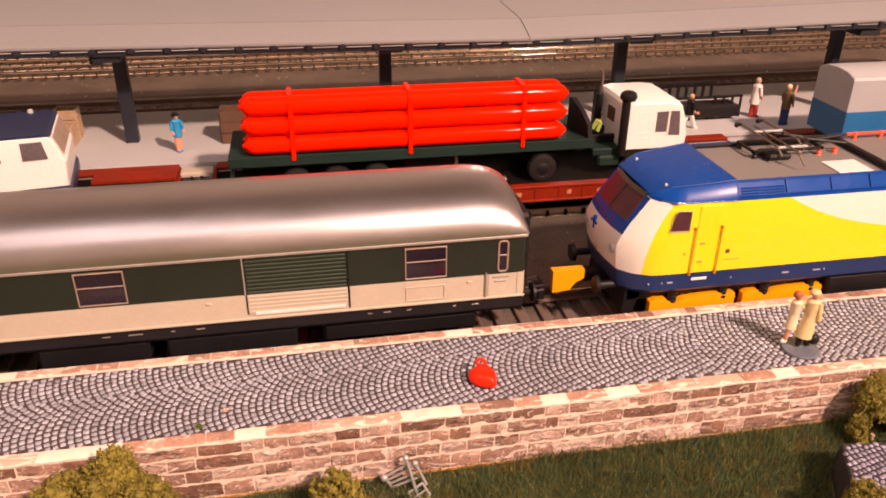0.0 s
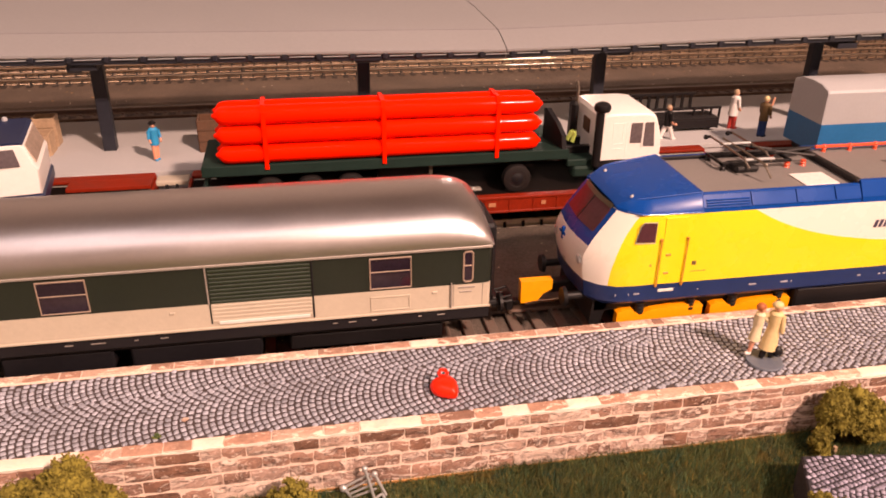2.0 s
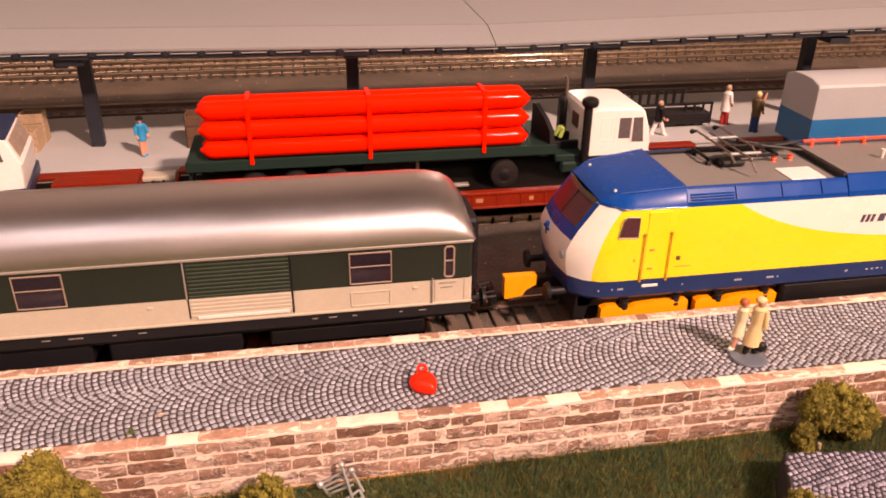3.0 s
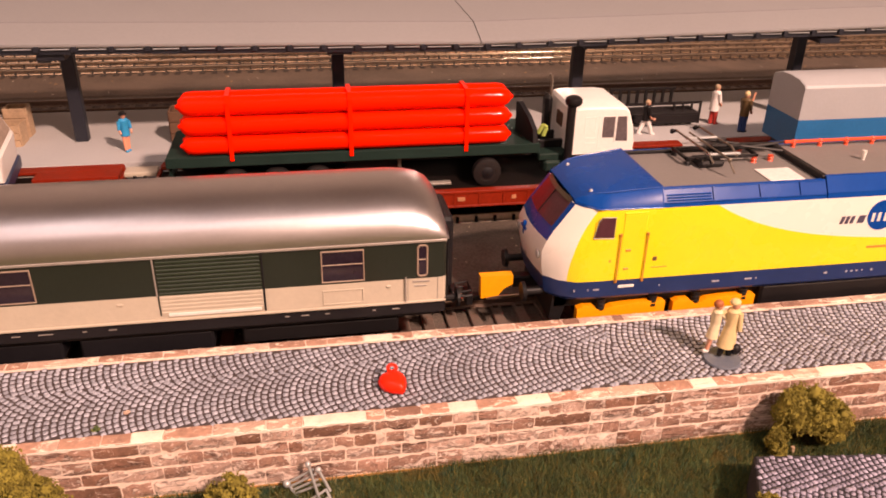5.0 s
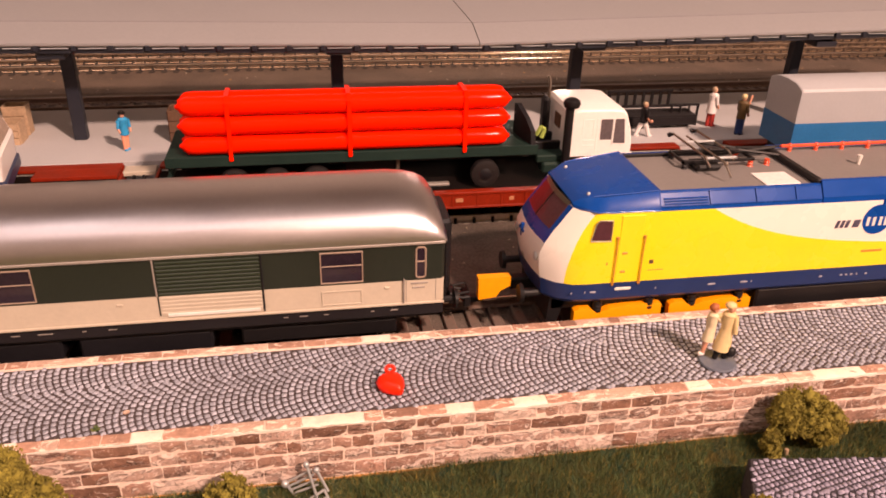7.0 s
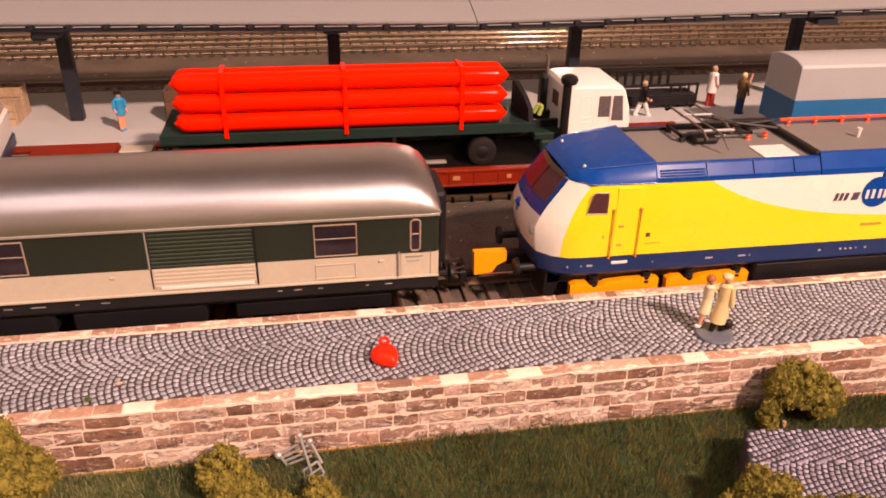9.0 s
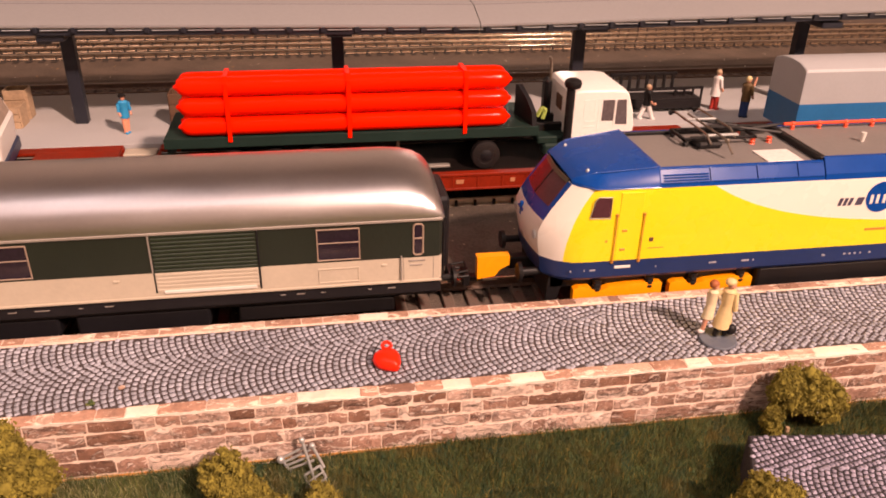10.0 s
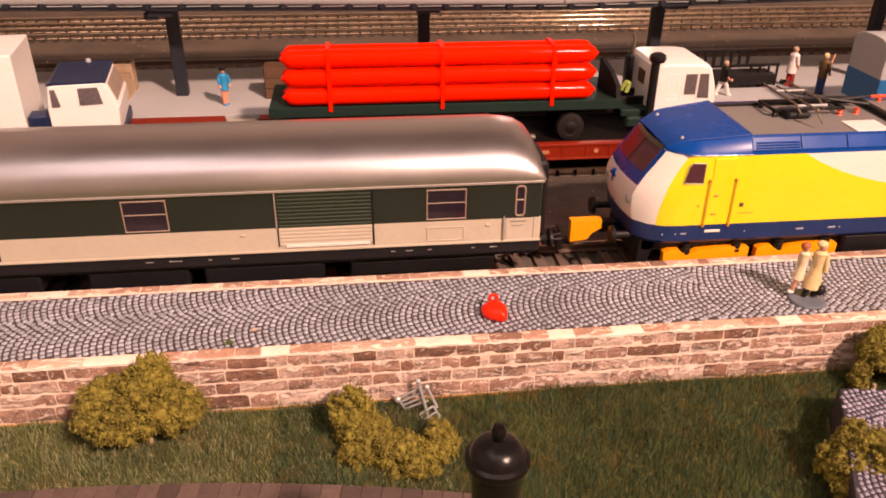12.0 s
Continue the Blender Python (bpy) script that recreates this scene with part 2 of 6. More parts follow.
LETTER_WHITE = material("marking_white", (0.7, 0.68, 0.64), 0.5)
MARK_GREY = material("marking_grey", (0.30, 0.30, 0.36), 0.5)
LETTER_DARK = material("marking_dark", (0.06, 0.05, 0.09), 0.5)
PLATE_TAN = material("plate_tan", (0.46, 0.20, 0.10), 0.5)
DOOR_LINE = material("door_handle_orange", (0.55, 0.24, 0.03), 0.4)


LAMP_BLACK = material("lamp_black", (0.005, 0.004, 0.005), 0.28, vary=0.2, bump=0.1, coat=0.0, spec=0.28)
GRASS_DARK = material("grass_dark", (0.06, 0.12, 0.045), 0.75, vary=0.5, grain=300, blotch=45, bump=0, per=0.5, island=True)
CURB_BRICK = material("curb_brick", (0.095, 0.064, 0.055), 0.75, vary=0.3, per=0.3)

OLIVE = material("olive_fibre", (0.23, 0.165, 0.03), 0.75, vary=0.4, grain=300, blotch=60, bump=0, per=0.4, island=True)
many_toned(GRASS, (0.036, 0.088, 0.022), (0.125, 0.13, 0.036), True)
mottled(GRASS, (0.022, 0.06, 0.018), 70, 0.48, 0.66)
mottled(GRASS, (0.15, 0.12, 0.03), 110, 0.58, 0.72)
many_toned(GRASS_DARK, (0.02, 0.055, 0.02), (0.075, 0.12, 0.05), True)
for blades in (GRASS, GRASS_DARK):
    mottled(blades, (0.155, 0.12, 0.03), 70, 0.54, 0.66)
    mottled(blades, (0.028, 0.085, 0.052), 95, 0.56, 0.68)


def livery():
    """Yellow side with a white nose corner and a white sweep above."""
    m = material("loco_livery", (0.90, 0.70, 0.012), 0.28, vary=0.02, bump=0.02, coat=0.4)
    nt = m.node_tree
    b = nt.nodes["Principled BSDF"]
    geo = nt.nodes.new("ShaderNodeNewGeometry")
    sep = nt.nodes.new("ShaderNodeSeparateXYZ")
    nt.links.new(geo.outputs["Position"], sep.inputs[0])

    def op(kind, a, c=None):
        n = nt.nodes.new("ShaderNodeMath")
        n.operation = kind
        for i, v in enumerate((a, c)):
            if v is None:
                continue
            if isinstance(v, (int, float)):
                n.inputs[i].default_value = v
            else:
                nt.links.new(v, n.inputs[i])
        return n.outputs[0]

    x, z = op("MULTIPLY", sep.outputs[0], 1000.0), op("MULTIPLY", sep.outputs[2], 1000.0)
    fall = op("POWER", 2.71828, op("DIVIDE", op("SUBTRACT", 65.0, x), 23.0))
    line = op("ADD", 23.2, op("MULTIPLY", 12.0, fall))
    above = op("GREATER_THAN", z, line)
    rise = op("POWER", op("MAXIMUM", op("DIVIDE", op("SUBTRACT", z, 17.0), 20.0), 0.0), 2.2)
    edge = op("ADD", 22.4, op("MULTIPLY", rise, 6.9))
    front = op("LESS_THAN", x, edge)
    white = op("MAXIMUM", above, front)
    mx = nt.nodes.new("ShaderNodeMix")
    mx.data_type = "RGBA"
    nt.links.new(white, mx.inputs["Factor"])
    nt.links.new(b.inputs["Base Color"].links[0].from_socket, mx.inputs["A"])
    mx.inputs["B"].default_value = (0.80, 0.76, 0.70, 1)
    nt.links.new(mx.outputs["Result"], b.inputs["Base Color"])
    return m


LIVERY = livery()


# ---- building helpers, in millimetres ----
class Geo:
    """Collects faces of one part."""

    def __init__(self):
        self.v, self.f, self.mi, self.m = [], [], [], Matrix()

    def add(self, verts, faces, mi=0):
        n = len(self.v)
        self.v += [tuple(self.m @ Vector(p)) for p in verts]
        self.f += [tuple(n + i for i in face) for face in faces]
        self.mi += [mi] * len(faces)
        return self

    def box(self, x0, x1, y0, y1, z0, z1, b=0.15, mi=0):
        """A box with chamfered edges."""
        lo, hi = (x0, y0, z0), (x1, y1, z1)
        b = min(b, *(0.45 * (h - l) for l, h in zip(lo, hi)))
        verts, idx = [], {}
        for c in range(8):
            s = [(c >> k) & 1 for k in range(3)]
            for ax in range(3):
                p = [(hi[k] if s[k] else lo[k]) if k == ax else ((hi[k] - b) if s[k] else (lo[k] + b)) for k in range(3)]
                idx[(c, ax)] = len(verts)
                verts.append(p)
        faces = []

        def face(ids):
            pts = [Vector(verts[i]) for i in ids]
            nrm = (pts[1] - pts[0]).cross(pts[2] - pts[0])
            mid = sum(pts, Vector()) / len(pts) - Vector([(l + h) / 2 for l, h in zip(lo, hi)])
            faces.append(ids if nrm.dot(mid) > 0 else ids[::-1])

        for ax in range(3):
            o = [k for k in range(3) if k != ax]
            for side in (0, 1):
                cs = [(side << ax) | (a << o[0]) | (c << o[1]) for a, c in ((0, 0), (1, 0), (1, 1), (0, 1))]
                face([idx[(c, ax)] for c in cs])
            for a in (0, 1):
                for c in (0, 1):
                    base = (a << o[0]) | (c << o[1])
                    p, q = base, base | (1 << ax)
                    face([idx[(p, o[0])], idx[(q, o[0])], idx[(q, o[1])], idx[(p, o[1])]])
        for c in range(8):
            face([idx[(c, 0)], idx[(c, 1)], idx[(c, 2)]])
        return self.add(verts, faces, mi)

    def cyl(self, a, c, r0, r1=None, n=12, mi=0, caps=True):
        a, c = Vector(a), Vector(c)
        r1 = r0 if r1 is None else r1
        q = (c - a).to_track_quat("Z", "Y")
        ring = [Vector((math.cos(2 * math.pi * k / n), math.sin(2 * math.pi * k / n), 0)) for k in range(n)]
        verts = [a + q @ (p * r0) for p in ring] + [c + q @ (p * r1) for p in ring]
        faces = [(k, (k + 1) % n, n + (k + 1) % n, n + k) for k in range(n)]
        if caps:
            faces += [tuple(range(n))[::-1], tuple(range(n, 2 * n))]
        return self.add(verts, faces, mi)

    def lathe(self, centre, profile, n=16, mi=0, axis="z"):
        """Turns a profile of (radius, height) round an axis."""
        verts, faces = [], []
        for r, h in profile:
            for k in range(n):
                a = 2 * math.pi * k / n
                p = (r * math.cos(a), r * math.sin(a), h)
                if axis == "x":
                    p = (p[2], p[0], p[1])
                if axis == "y":
                    p = (p[1], p[2], p[0])
                verts.append([p[i] + centre[i] for i in range(3)])
        for j in range(len(profile) - 1):
            for k in range(n):
                faces.append((j * n + k, j * n + (k + 1) % n, (j + 1) * n + (k + 1) % n, (j + 1) * n + k))
        faces.append(tuple(range(n))[::-1])
        faces.append(tuple(range((len(profile) - 1) * n, len(profile) * n)))
        return self.add(verts, faces, mi)

    def ball(self, c, r, n=10, mi=0, sq=(1, 1, 1)):
        rows = max(4, n // 2 + 1)
        prof = [(max(0.01, math.sin(math.pi * j / rows)) * r, -math.cos(math.pi * j / rows) * r) for j in range(rows + 1)]
        g = Geo().lathe((0, 0, 0), prof, n)
        return self.add([(c[0] + p[0] * sq[0], c[1] + p[1] * sq[1], c[2] + p[2] * sq[2]) for p in g.v], g.f, mi)

    def loft(self, sections, mi=0, closed=True, caps=True, colour=None):
        n = len(sections[0])
        verts = [p for s in sections for p in s]
        base = len(self.v)
        self.add(verts, [])
        for j in range(len(sections) - 1):
            for k in range(n if closed else n - 1):
                k2 = (k + 1) % n
                self.f.append(tuple(base + i for i in (j * n + k, j * n + k2, (j + 1) * n + k2, (j + 1) * n + k)))
                self.mi.append(colour(j, k) if colour else mi)
        if caps:
            self.f += [tuple(base + i for i in range(n))[::-1], tuple(base + (len(sections) - 1) * n + i for i in range(n))]
            self.mi += [mi, mi]
        return self

    def wire(self, pts, r, n=6, mi=0):
        for a, c in zip(pts, pts[1:]):
            self.cyl(a, c, r, n=n, mi=mi)
        return self


def part(name, geo, mats, parent=None, label="", smooth=0.0, at=None):
    """Links the faces as one mesh object, under a thing or a part."""
    me = bpy.data.meshes.new(name)
    me.from_pydata([(x * MM, y * MM, z * MM) for x, y, z in geo.v], [], geo.f)
    mats = mats if isinstance(mats, (list, tuple)) else [mats]
    for m in mats:
        me.materials.append(m)
    me.polygons.foreach_set("material_index", geo.mi)
    bm = bmesh.new()
    bm.from_mesh(me)
    if len(bm.faces) < 60000:
        bmesh.ops.recalc_face_normals(bm, faces=bm.faces)
    if smooth:
        lim = radians(smooth)
        for e in bm.edges:
            e.smooth = len(e.link_faces) == 2 and e.calc_face_angle(0) < lim
        for fc in bm.faces:
            fc.smooth = True
    bm.to_mesh(me)
    bm.free()
    ob = new(name, me)
    if parent:
        ob.parent = parent
        if at is None:
            ob.matrix_parent_inverse = Matrix.Translation(-parent_place(parent))
    if at is not None:
        ob.location = [c * MM for c in at]
    if label:
        tagged(ob, label)
    return ob


def parent_place(ob):
    """Where the origin of a thing or part stands in the world."""
    p = ob.location.copy()
    if ob.parent:
        p += parent_place(ob.parent) + ob.matrix_parent_inverse.translation
    return p


def thing(name, label, category, at=(0, 0, 0), group="", kind=""):
    ob = tagged(new(name), label, category, group, kind)
    ob.location = [c * MM for c in at]
    return ob


def shared(name, mesh, parent, x, y, z, rz=0.0, s=(1, 1, 1)):
    ob = new(name, mesh)
    ob.parent = parent
    ob.matrix_basis = Matrix.LocRotScale((x * MM, y * MM, z * MM), Euler((0, 0, rz)), s)
    return ob


# ---- the hall round the layout ----
def setting(name, geo, mats, label, category, smooth=0.0):
    return tagged(part(name, geo, mats, smooth=smooth), label, category, kind="structure")


setting("ground", Geo().box(-1100, 1100, -18, 252, -30, -4, 1), [BALLAST], "dark brown ballasted base board under the near tracks", "ground")
setting("ballast_bank", Geo().box(-1100, 1100, 9.7, 65.6, -4.2, -2.55, 0.6), [BALLAST], "dark grey-brown ballast heaped between the tracks", "ballast")
setting("ground_back", Geo().box(-1100, 1100, 252.2, 1200, -30, -3.3, 1), [BALLAST_FAR], "brown ballast of the tracks behind the platform", "ground")
def lawn_z(x, y):
    """Height of the ground below the wall: it rises a little against the wall and rolls gently."""
    rise = 2.9 * math.exp(-max(0.0, -52 - y) / 7.0) if y > -100 else 0.0
    return -12.0 + rise + 0.7 * noise.noise(Vector((x * 0.05, y * 0.06, 1.7)))


lawn = Geo()
xs = [-1100, -600, -300] + [-210 + 5 * k for k in range(81)] + [300, 600, 1100]
ys = [-1400, -700, -300, -200, -150] + [-120 + 3 * k for k in range(23)] + [-51.5]
lawn.loft([[(x, y, lawn_z(x, y) if abs(x) < 250 and y > -140 else -12.0) for y in ys] for x in xs], closed=False, caps=False)
setting("ground_front", lawn, [EARTH], "dark earthy ground of the grass strip below the wall", "ground", smooth=60)
# walls and ceiling out of view, added to shape bounced and reflected light
setting("wall_north", Geo().box(-1100, 1100, 1200, 1230, -32, 1900, 1), [PLASTER], "plain warm plaster wall of the room", "wall")
setting("wall_south", Geo().box(-1100, 1100, -1430, -1400, -32, 1900, 1), [PLASTER], "plain warm plaster wall of the room", "wall")
setting("wall_east", Geo().box(1100, 1130, -1430, 1230, -32, 1900, 1), [PLASTER], "plain warm plaster wall of the room", "wall")
setting("wall_west", Geo().box(-1130, -1100, -1430, 1230, -32, 1900, 1), [PLASTER], "plain warm plaster wall of the room", "wall")
setting("ceiling", Geo().box(-1130, 1130, -1430, 1230, 1901, 1930, 1), [CEILING_DARK], "plain dark brown ceiling of the room", "ceiling")


# ---- tracks ----
def track(name, y, x0, x1, label, step=7.0, bright=False, bare=False, dull=False):
    """bright: nickel rails over dark sleepers; bare: steel flanks held by dark clips; dull: rusty heads too."""
    root = thing(name, label, "railway track", kind="structure")
    for side in (-8.25, 8.25):
        g = Geo()
        yc = y + side
        wide = 1.7 if bright else 1.0
        prof = [(-1.1, -3.0), (1.1, -3.0), (0.35, -2.4), (0.35, -1.0), (0.55, -0.8), (0.5, -0.06), (0.3, 0.0), (-0.3, 0.0), (-0.5, -0.06), (-0.55, -0.8), (-0.35, -1.0), (-0.35, -2.4)]
        g.loft([[(x, yc + a * wide, h) for a, h in prof] for x in (x0, x1)], colour=lambda j, k: 0 if k in (4, 5, 6, 7, 8) else 1)
        part("rail", g, [RAIL_BARE if bare else RAIL_FAR if bright else RAIL_SIDE if dull else RAIL, RAIL_BARE if bare else RAIL_FAR if bright else RAIL_SIDE], root, "bright steel rail" if bright or bare else "worn steel rail with brown sides", smooth=30)
    sl = Geo().box(-1.6, 1.6, -15, 15, -2.2, 0, 0.25)
    for side in (-8.25, 8.25):
        for d in (-1.7, 1.7):
            if bright and d < 0:
                sl.box(-0.5, 0.5, side - 1.2, side - 0.45, 0, 1.7, 0.3, 0)
            elif bare and d < 0:
                sl.box(-0.55, 0.55, side - 1.5, side - 0.5, 0, 2.3, 0.3, 1)
            else:
                sl.box(-0.75, 0.75, side + d - 0.65, side + d + 0.65, 0, 0.75, 0.15, 1)
        # screw holes through the sleeper
        sl.lathe((0, side - 4.6, -0.02), [(0.45, 0), (0.4, 0.08), (0.1, 0.09)], 8, 1)
    mesh = None
    n = int((x1 - x0) / step)
    for i in range(n):
        x = x0 + (i + 0.5) * step
        if mesh is None:
            ob = part("sleeper", sl, [SLEEPER_FAR if bright or bare else SLEEPER, DARK if bare else RAIL_SIDE], root, at=(x, y, -2.85))
            mesh = ob.data
        else:
            shared("sleeper", mesh, root, x, y, -2.85)
    return root


track("track_1", 0.0, -260, 330, "brown sleepered model track beside the cobbled walk")
track("track_2", 75.3, -330, 330, "model track with dark sleepers along the platform", bare=True)
track("track_3", 225.8, -330, 400, "model track behind the platform", dull=True)
track("track_4", 309.0, -350, 450, "distant model track with bright rails on brown ballast", bright=True)
track("track_5", 339.8, -350, 450, "furthest model track with bright rails on brown ballast", bright=True)


# ---- raised cobbled walk with its retaining wall ----
WALK_TOP, WALK_FRONT, WALK_BACK = 7.0, -51.0, -18.0
walkway = thing("cobbled_walk", "raised grey cobbled walk with pale sandstone edges", "pavement", kind="structure")
part("walk_core", Geo().box(-1100, 1100, WALK_FRONT + 0.5, WALK_BACK - 0.1, -14, WALK_TOP - 0.2, 0.1), [JOINT], walkway, "dark joint bed under the cobbles")

retaining = thing("retaining_wall", "reddish sandstone block wall with pale joints above grass", "wall", kind="structure")
part("mortar_bed", Geo().box(-1100, 1100, WALK_FRONT - 0.28, WALK_FRONT + 0.45, -13.5, WALK_TOP - 0.5, 0.02), [MORTAR], retaining, "pale mortar between the blocks")
rnd = random.Random(5)


def block_mesh(name, mat, sx, sy, sz, b, seed):
    """An uneven quarried stone about its centre: its face bulges, its long edges wander and its ends are chipped."""
    r = random.Random(seed)
    n = max(3, int(sx / 1.6))
    rough = 0.17 if name == "stone_block" else 0.10
    ring = [(-sy / 2 + b * 0.4, -sz / 2 + b), (-sy / 2 - 0.05, -sz / 6), (-sy / 2 - 0.05, sz / 6), (-sy / 2 + b * 0.4, sz / 2 - b), (-sy / 2 + b * 2, sz / 2), (sy / 2, sz / 2), (sy / 2, -sz / 2), (-sy / 2 + b * 2, -sz / 2)]
    secs = []
    for k in range(n + 1):
        end = k in (0, n)
        x = sx * (k / n - 0.5) + (0 if end else r.uniform(-0.25, 0.25))
        lift, drop = r.uniform(-rough, rough), r.uniform(-rough, rough)
        secs.append([(x + r.uniform(-0.14, 0.14), y + r.uniform(-0.11, 0.09), z * (0.93 if end else 1.0) + (lift if z > 0 else drop) * 0.8) for y, z in ring])
    ob = part(name, Geo().loft(secs), [mat], smooth=38)
    me = ob.data
    bpy.data.objects.remove(ob)
    return me


# lengths and tones (dark, middle, light, pale) of the stones, course by course from the top
COURSES = [
    (-139.9, [2.4, 7.8, 3.6, 9, 6.5, 7.6, 12.5, 9.2, 4.5, 5.2, 9.9, 5.6, 8.7, 10.0, 5.6, 9.8, 7.6, 5.8, 4.5, 9.9, 5.3, 5.4, 4.8, 7.5, 9.1, 8.5, 8.5, 7.3, 5.9, 10.4, 8.3, 9.2], "lddmdmmdlmldldmmdlmpmlmddlmmmmdm"),
    (-140.8, [4.2, 8.5, 8.3, 10, 6, 6.7, 5.8, 12.1, 5.4, 5.2, 5.9, 5.1, 6.9, 3.1, 6.7, 4.4, 5.0, 2.1, 4.2, 2.1, 9.2, 3.1, 4.9, 5.6, 5.0, 13.6, 2.7, 7.6, 7.7, 10.7, 8.4, 5.4, 9.7, 9.0, 13.5, 4.2], "dlmdmlmdlmmmmdlmdpmpmdpmmdplmmmlmddp"),
    (-141.7, [6.7, 5.5, 9, 8.2, 10, 3.9, 4.6, 5.6, 11.0, 5.8, 8.4, 5.6, 6.7, 6.8, 5.5, 6.1, 6.4, 5.9, 11.0, 5.3, 13.4, 8.5, 3.2, 4.2, 9.2, 6.4, 7.2, 8.0, 12.7, 8.3, 9.2, 11.7], "lmmdmlmdlmlmmlmlmmlmlllmlmmllmlm"),
    (-142.7, [5.9, 6.5, 12, 11.8, 8.7, 11.4, 6.5, 16.5, 7.3, 9.9, 10.2, 6.9, 11.2, 6.0, 13.1, 5.0, 5.5, 5.6, 8.1, 6.4, 5.0, 10.1, 10.3, 12.0, 12.3, 18.0], "mmmlmdmpplmmmmplmlpdlmmlmml"),
]
FRONT_CAPS = (-139.4, [5.4, 12.0, 16.6, 5.1, 3.3, 8.3, 6.0, 6.6, 9.9, 11.2, 7.8, 13.6, 4.2, 8.1, 6.2, 6.4, 9.1, 7.9, 6.9, 7.2, 11.8, 8.5, 6.2, 7.9, 11.8, 7.4, 13.5, 6.6], "mlpmlmmpmllpmdmpmpmllmpmllpm")
BACK_CAPS = (-116.1, [5.0, 15.8, 5.5, 9.6, 5.9, 10.5, 8.8, 9.0, 5.3, 9.2, 7.2, 5.5, 6.5, 5.3, 9.3, 5.7, 3.2, 9.8, 4.8, 9.2, 3.0, 8.4, 4.9, 10.0, 13, 10, 6.1, 8.7, 6.6, 11.3], "mlmmmllmmmpmlmmlmmdldlmllmdmll")


def course(start, lengths, tones, x_from, x_to, make):
    """Lays the given stones, and stones of chance length on either side of them."""
    x = start
    for l, tone in zip(lengths, tones):
        make(x, l, tone)
        x += l
    while x < x_to:
        l = rnd.choice((5.0, 6.5, 8.0, 10.0, 12.0))
        make(x, l, rnd.choice("dmmllp"))
        x += l
    x = start
    while x > x_from:
        l = rnd.choice((5.0, 6.5, 8.0, 10.0, 12.0))
        x -= l
        make(x, l, rnd.choice("dmmllp"))


ROW_TOPS = (6.5, 2.95, -0.65, -4.2, -8.55)
for row, (start, lengths, tones) in enumerate(COURSES):
    hi, lo = ROW_TOPS[row], ROW_TOPS[row + 1]

    def lay_block(x, l, tone):
        mesh = block_mesh("stone_block", STONES[tone], l - 0.34, 0.72, hi - lo - 0.36, 0.1, rnd.randrange(9999))
        shared("stone_block", mesh, retaining, x + l / 2, WALK_FRONT + rnd.uniform(-0.05, 0.05), (hi + lo) / 2)

    course(start, lengths, tones, -205, 175, lay_block)
for (start, lengths, tones), w, yc in ((FRONT_CAPS, 3.0, -49.9), (BACK_CAPS, 2.6, -19.6)):

    def lay_cap(x, l, tone):
        mesh = block_mesh("cap_stone", CAPS[tone], l - 0.25, w, 0.9, 0.16, rnd.randrange(9999))
        shared("cap_stone", mesh, walkway, x + l / 2, yc, WALK_TOP - 0.42 + rnd.uniform(-0.05, 0.05))

    course(start, lengths, tones, -205, 175, lay_cap)
# the worn pale lip along the top of the wall
lip = Geo()
rl = random.Random(12)
lip.loft([[(x, WALK_FRONT - 0.5 + rl.uniform(-0.12, 0.05), 6.05 + rl.uniform(-0.2, 0.15)), (x, WALK_FRONT - 0.62 + rl.uniform(-0.16, 0.1), 6.7 + rl.uniform(-0.2, 0.2)), (x, WALK_FRONT + 0.1, 6.7), (x, WALK_FRONT + 0.1, 6.1)]
          for x in [-205 + 1.3 * k for k in range(300)]])
part("worn_lip", lip, [LIP], retaining, "pale ragged lip below the edge stones", smooth=60)
part("foot_board", Geo().box(-205, 175, WALK_FRONT - 0.5, WALK_FRONT + 0.3, -9.3, -8.62, 0.1), [WOOD_PALE], retaining, "thin tan board under the lowest stones")
part("cap_bed", Geo().box(-330, 330, -51.35, -48.3, WALK_TOP - 0.9, WALK_TOP - 0.15, 0.05).box(-330, 330, -21.7, -18.02, WALK_TOP - 0.9, WALK_TOP - 0.12, 0.05),
     [MORTAR], walkway, "pale mortar under the edge stones")


# ---- platform and canopy ----
platform = setting("platform", Geo().box(-420, 480, 97.6, 164.5, -4, 14.3, 0.3).box(-420, 480, 97.0, 97.55, 12.6, 14.45, 0.1), [CONCRETE], "light grey concrete station platform", "platform")
canopy = thing("platform_canopy", "long grey platform canopy on dark steel posts", "canopy", (20, 125, 14.3))
SEAM = 24.0


def sag(x):
    """The two roof sections rise a little away from their seam."""
    return (SEAM - x) * 0.0128 if x < SEAM else (x - SEAM) * 0.02


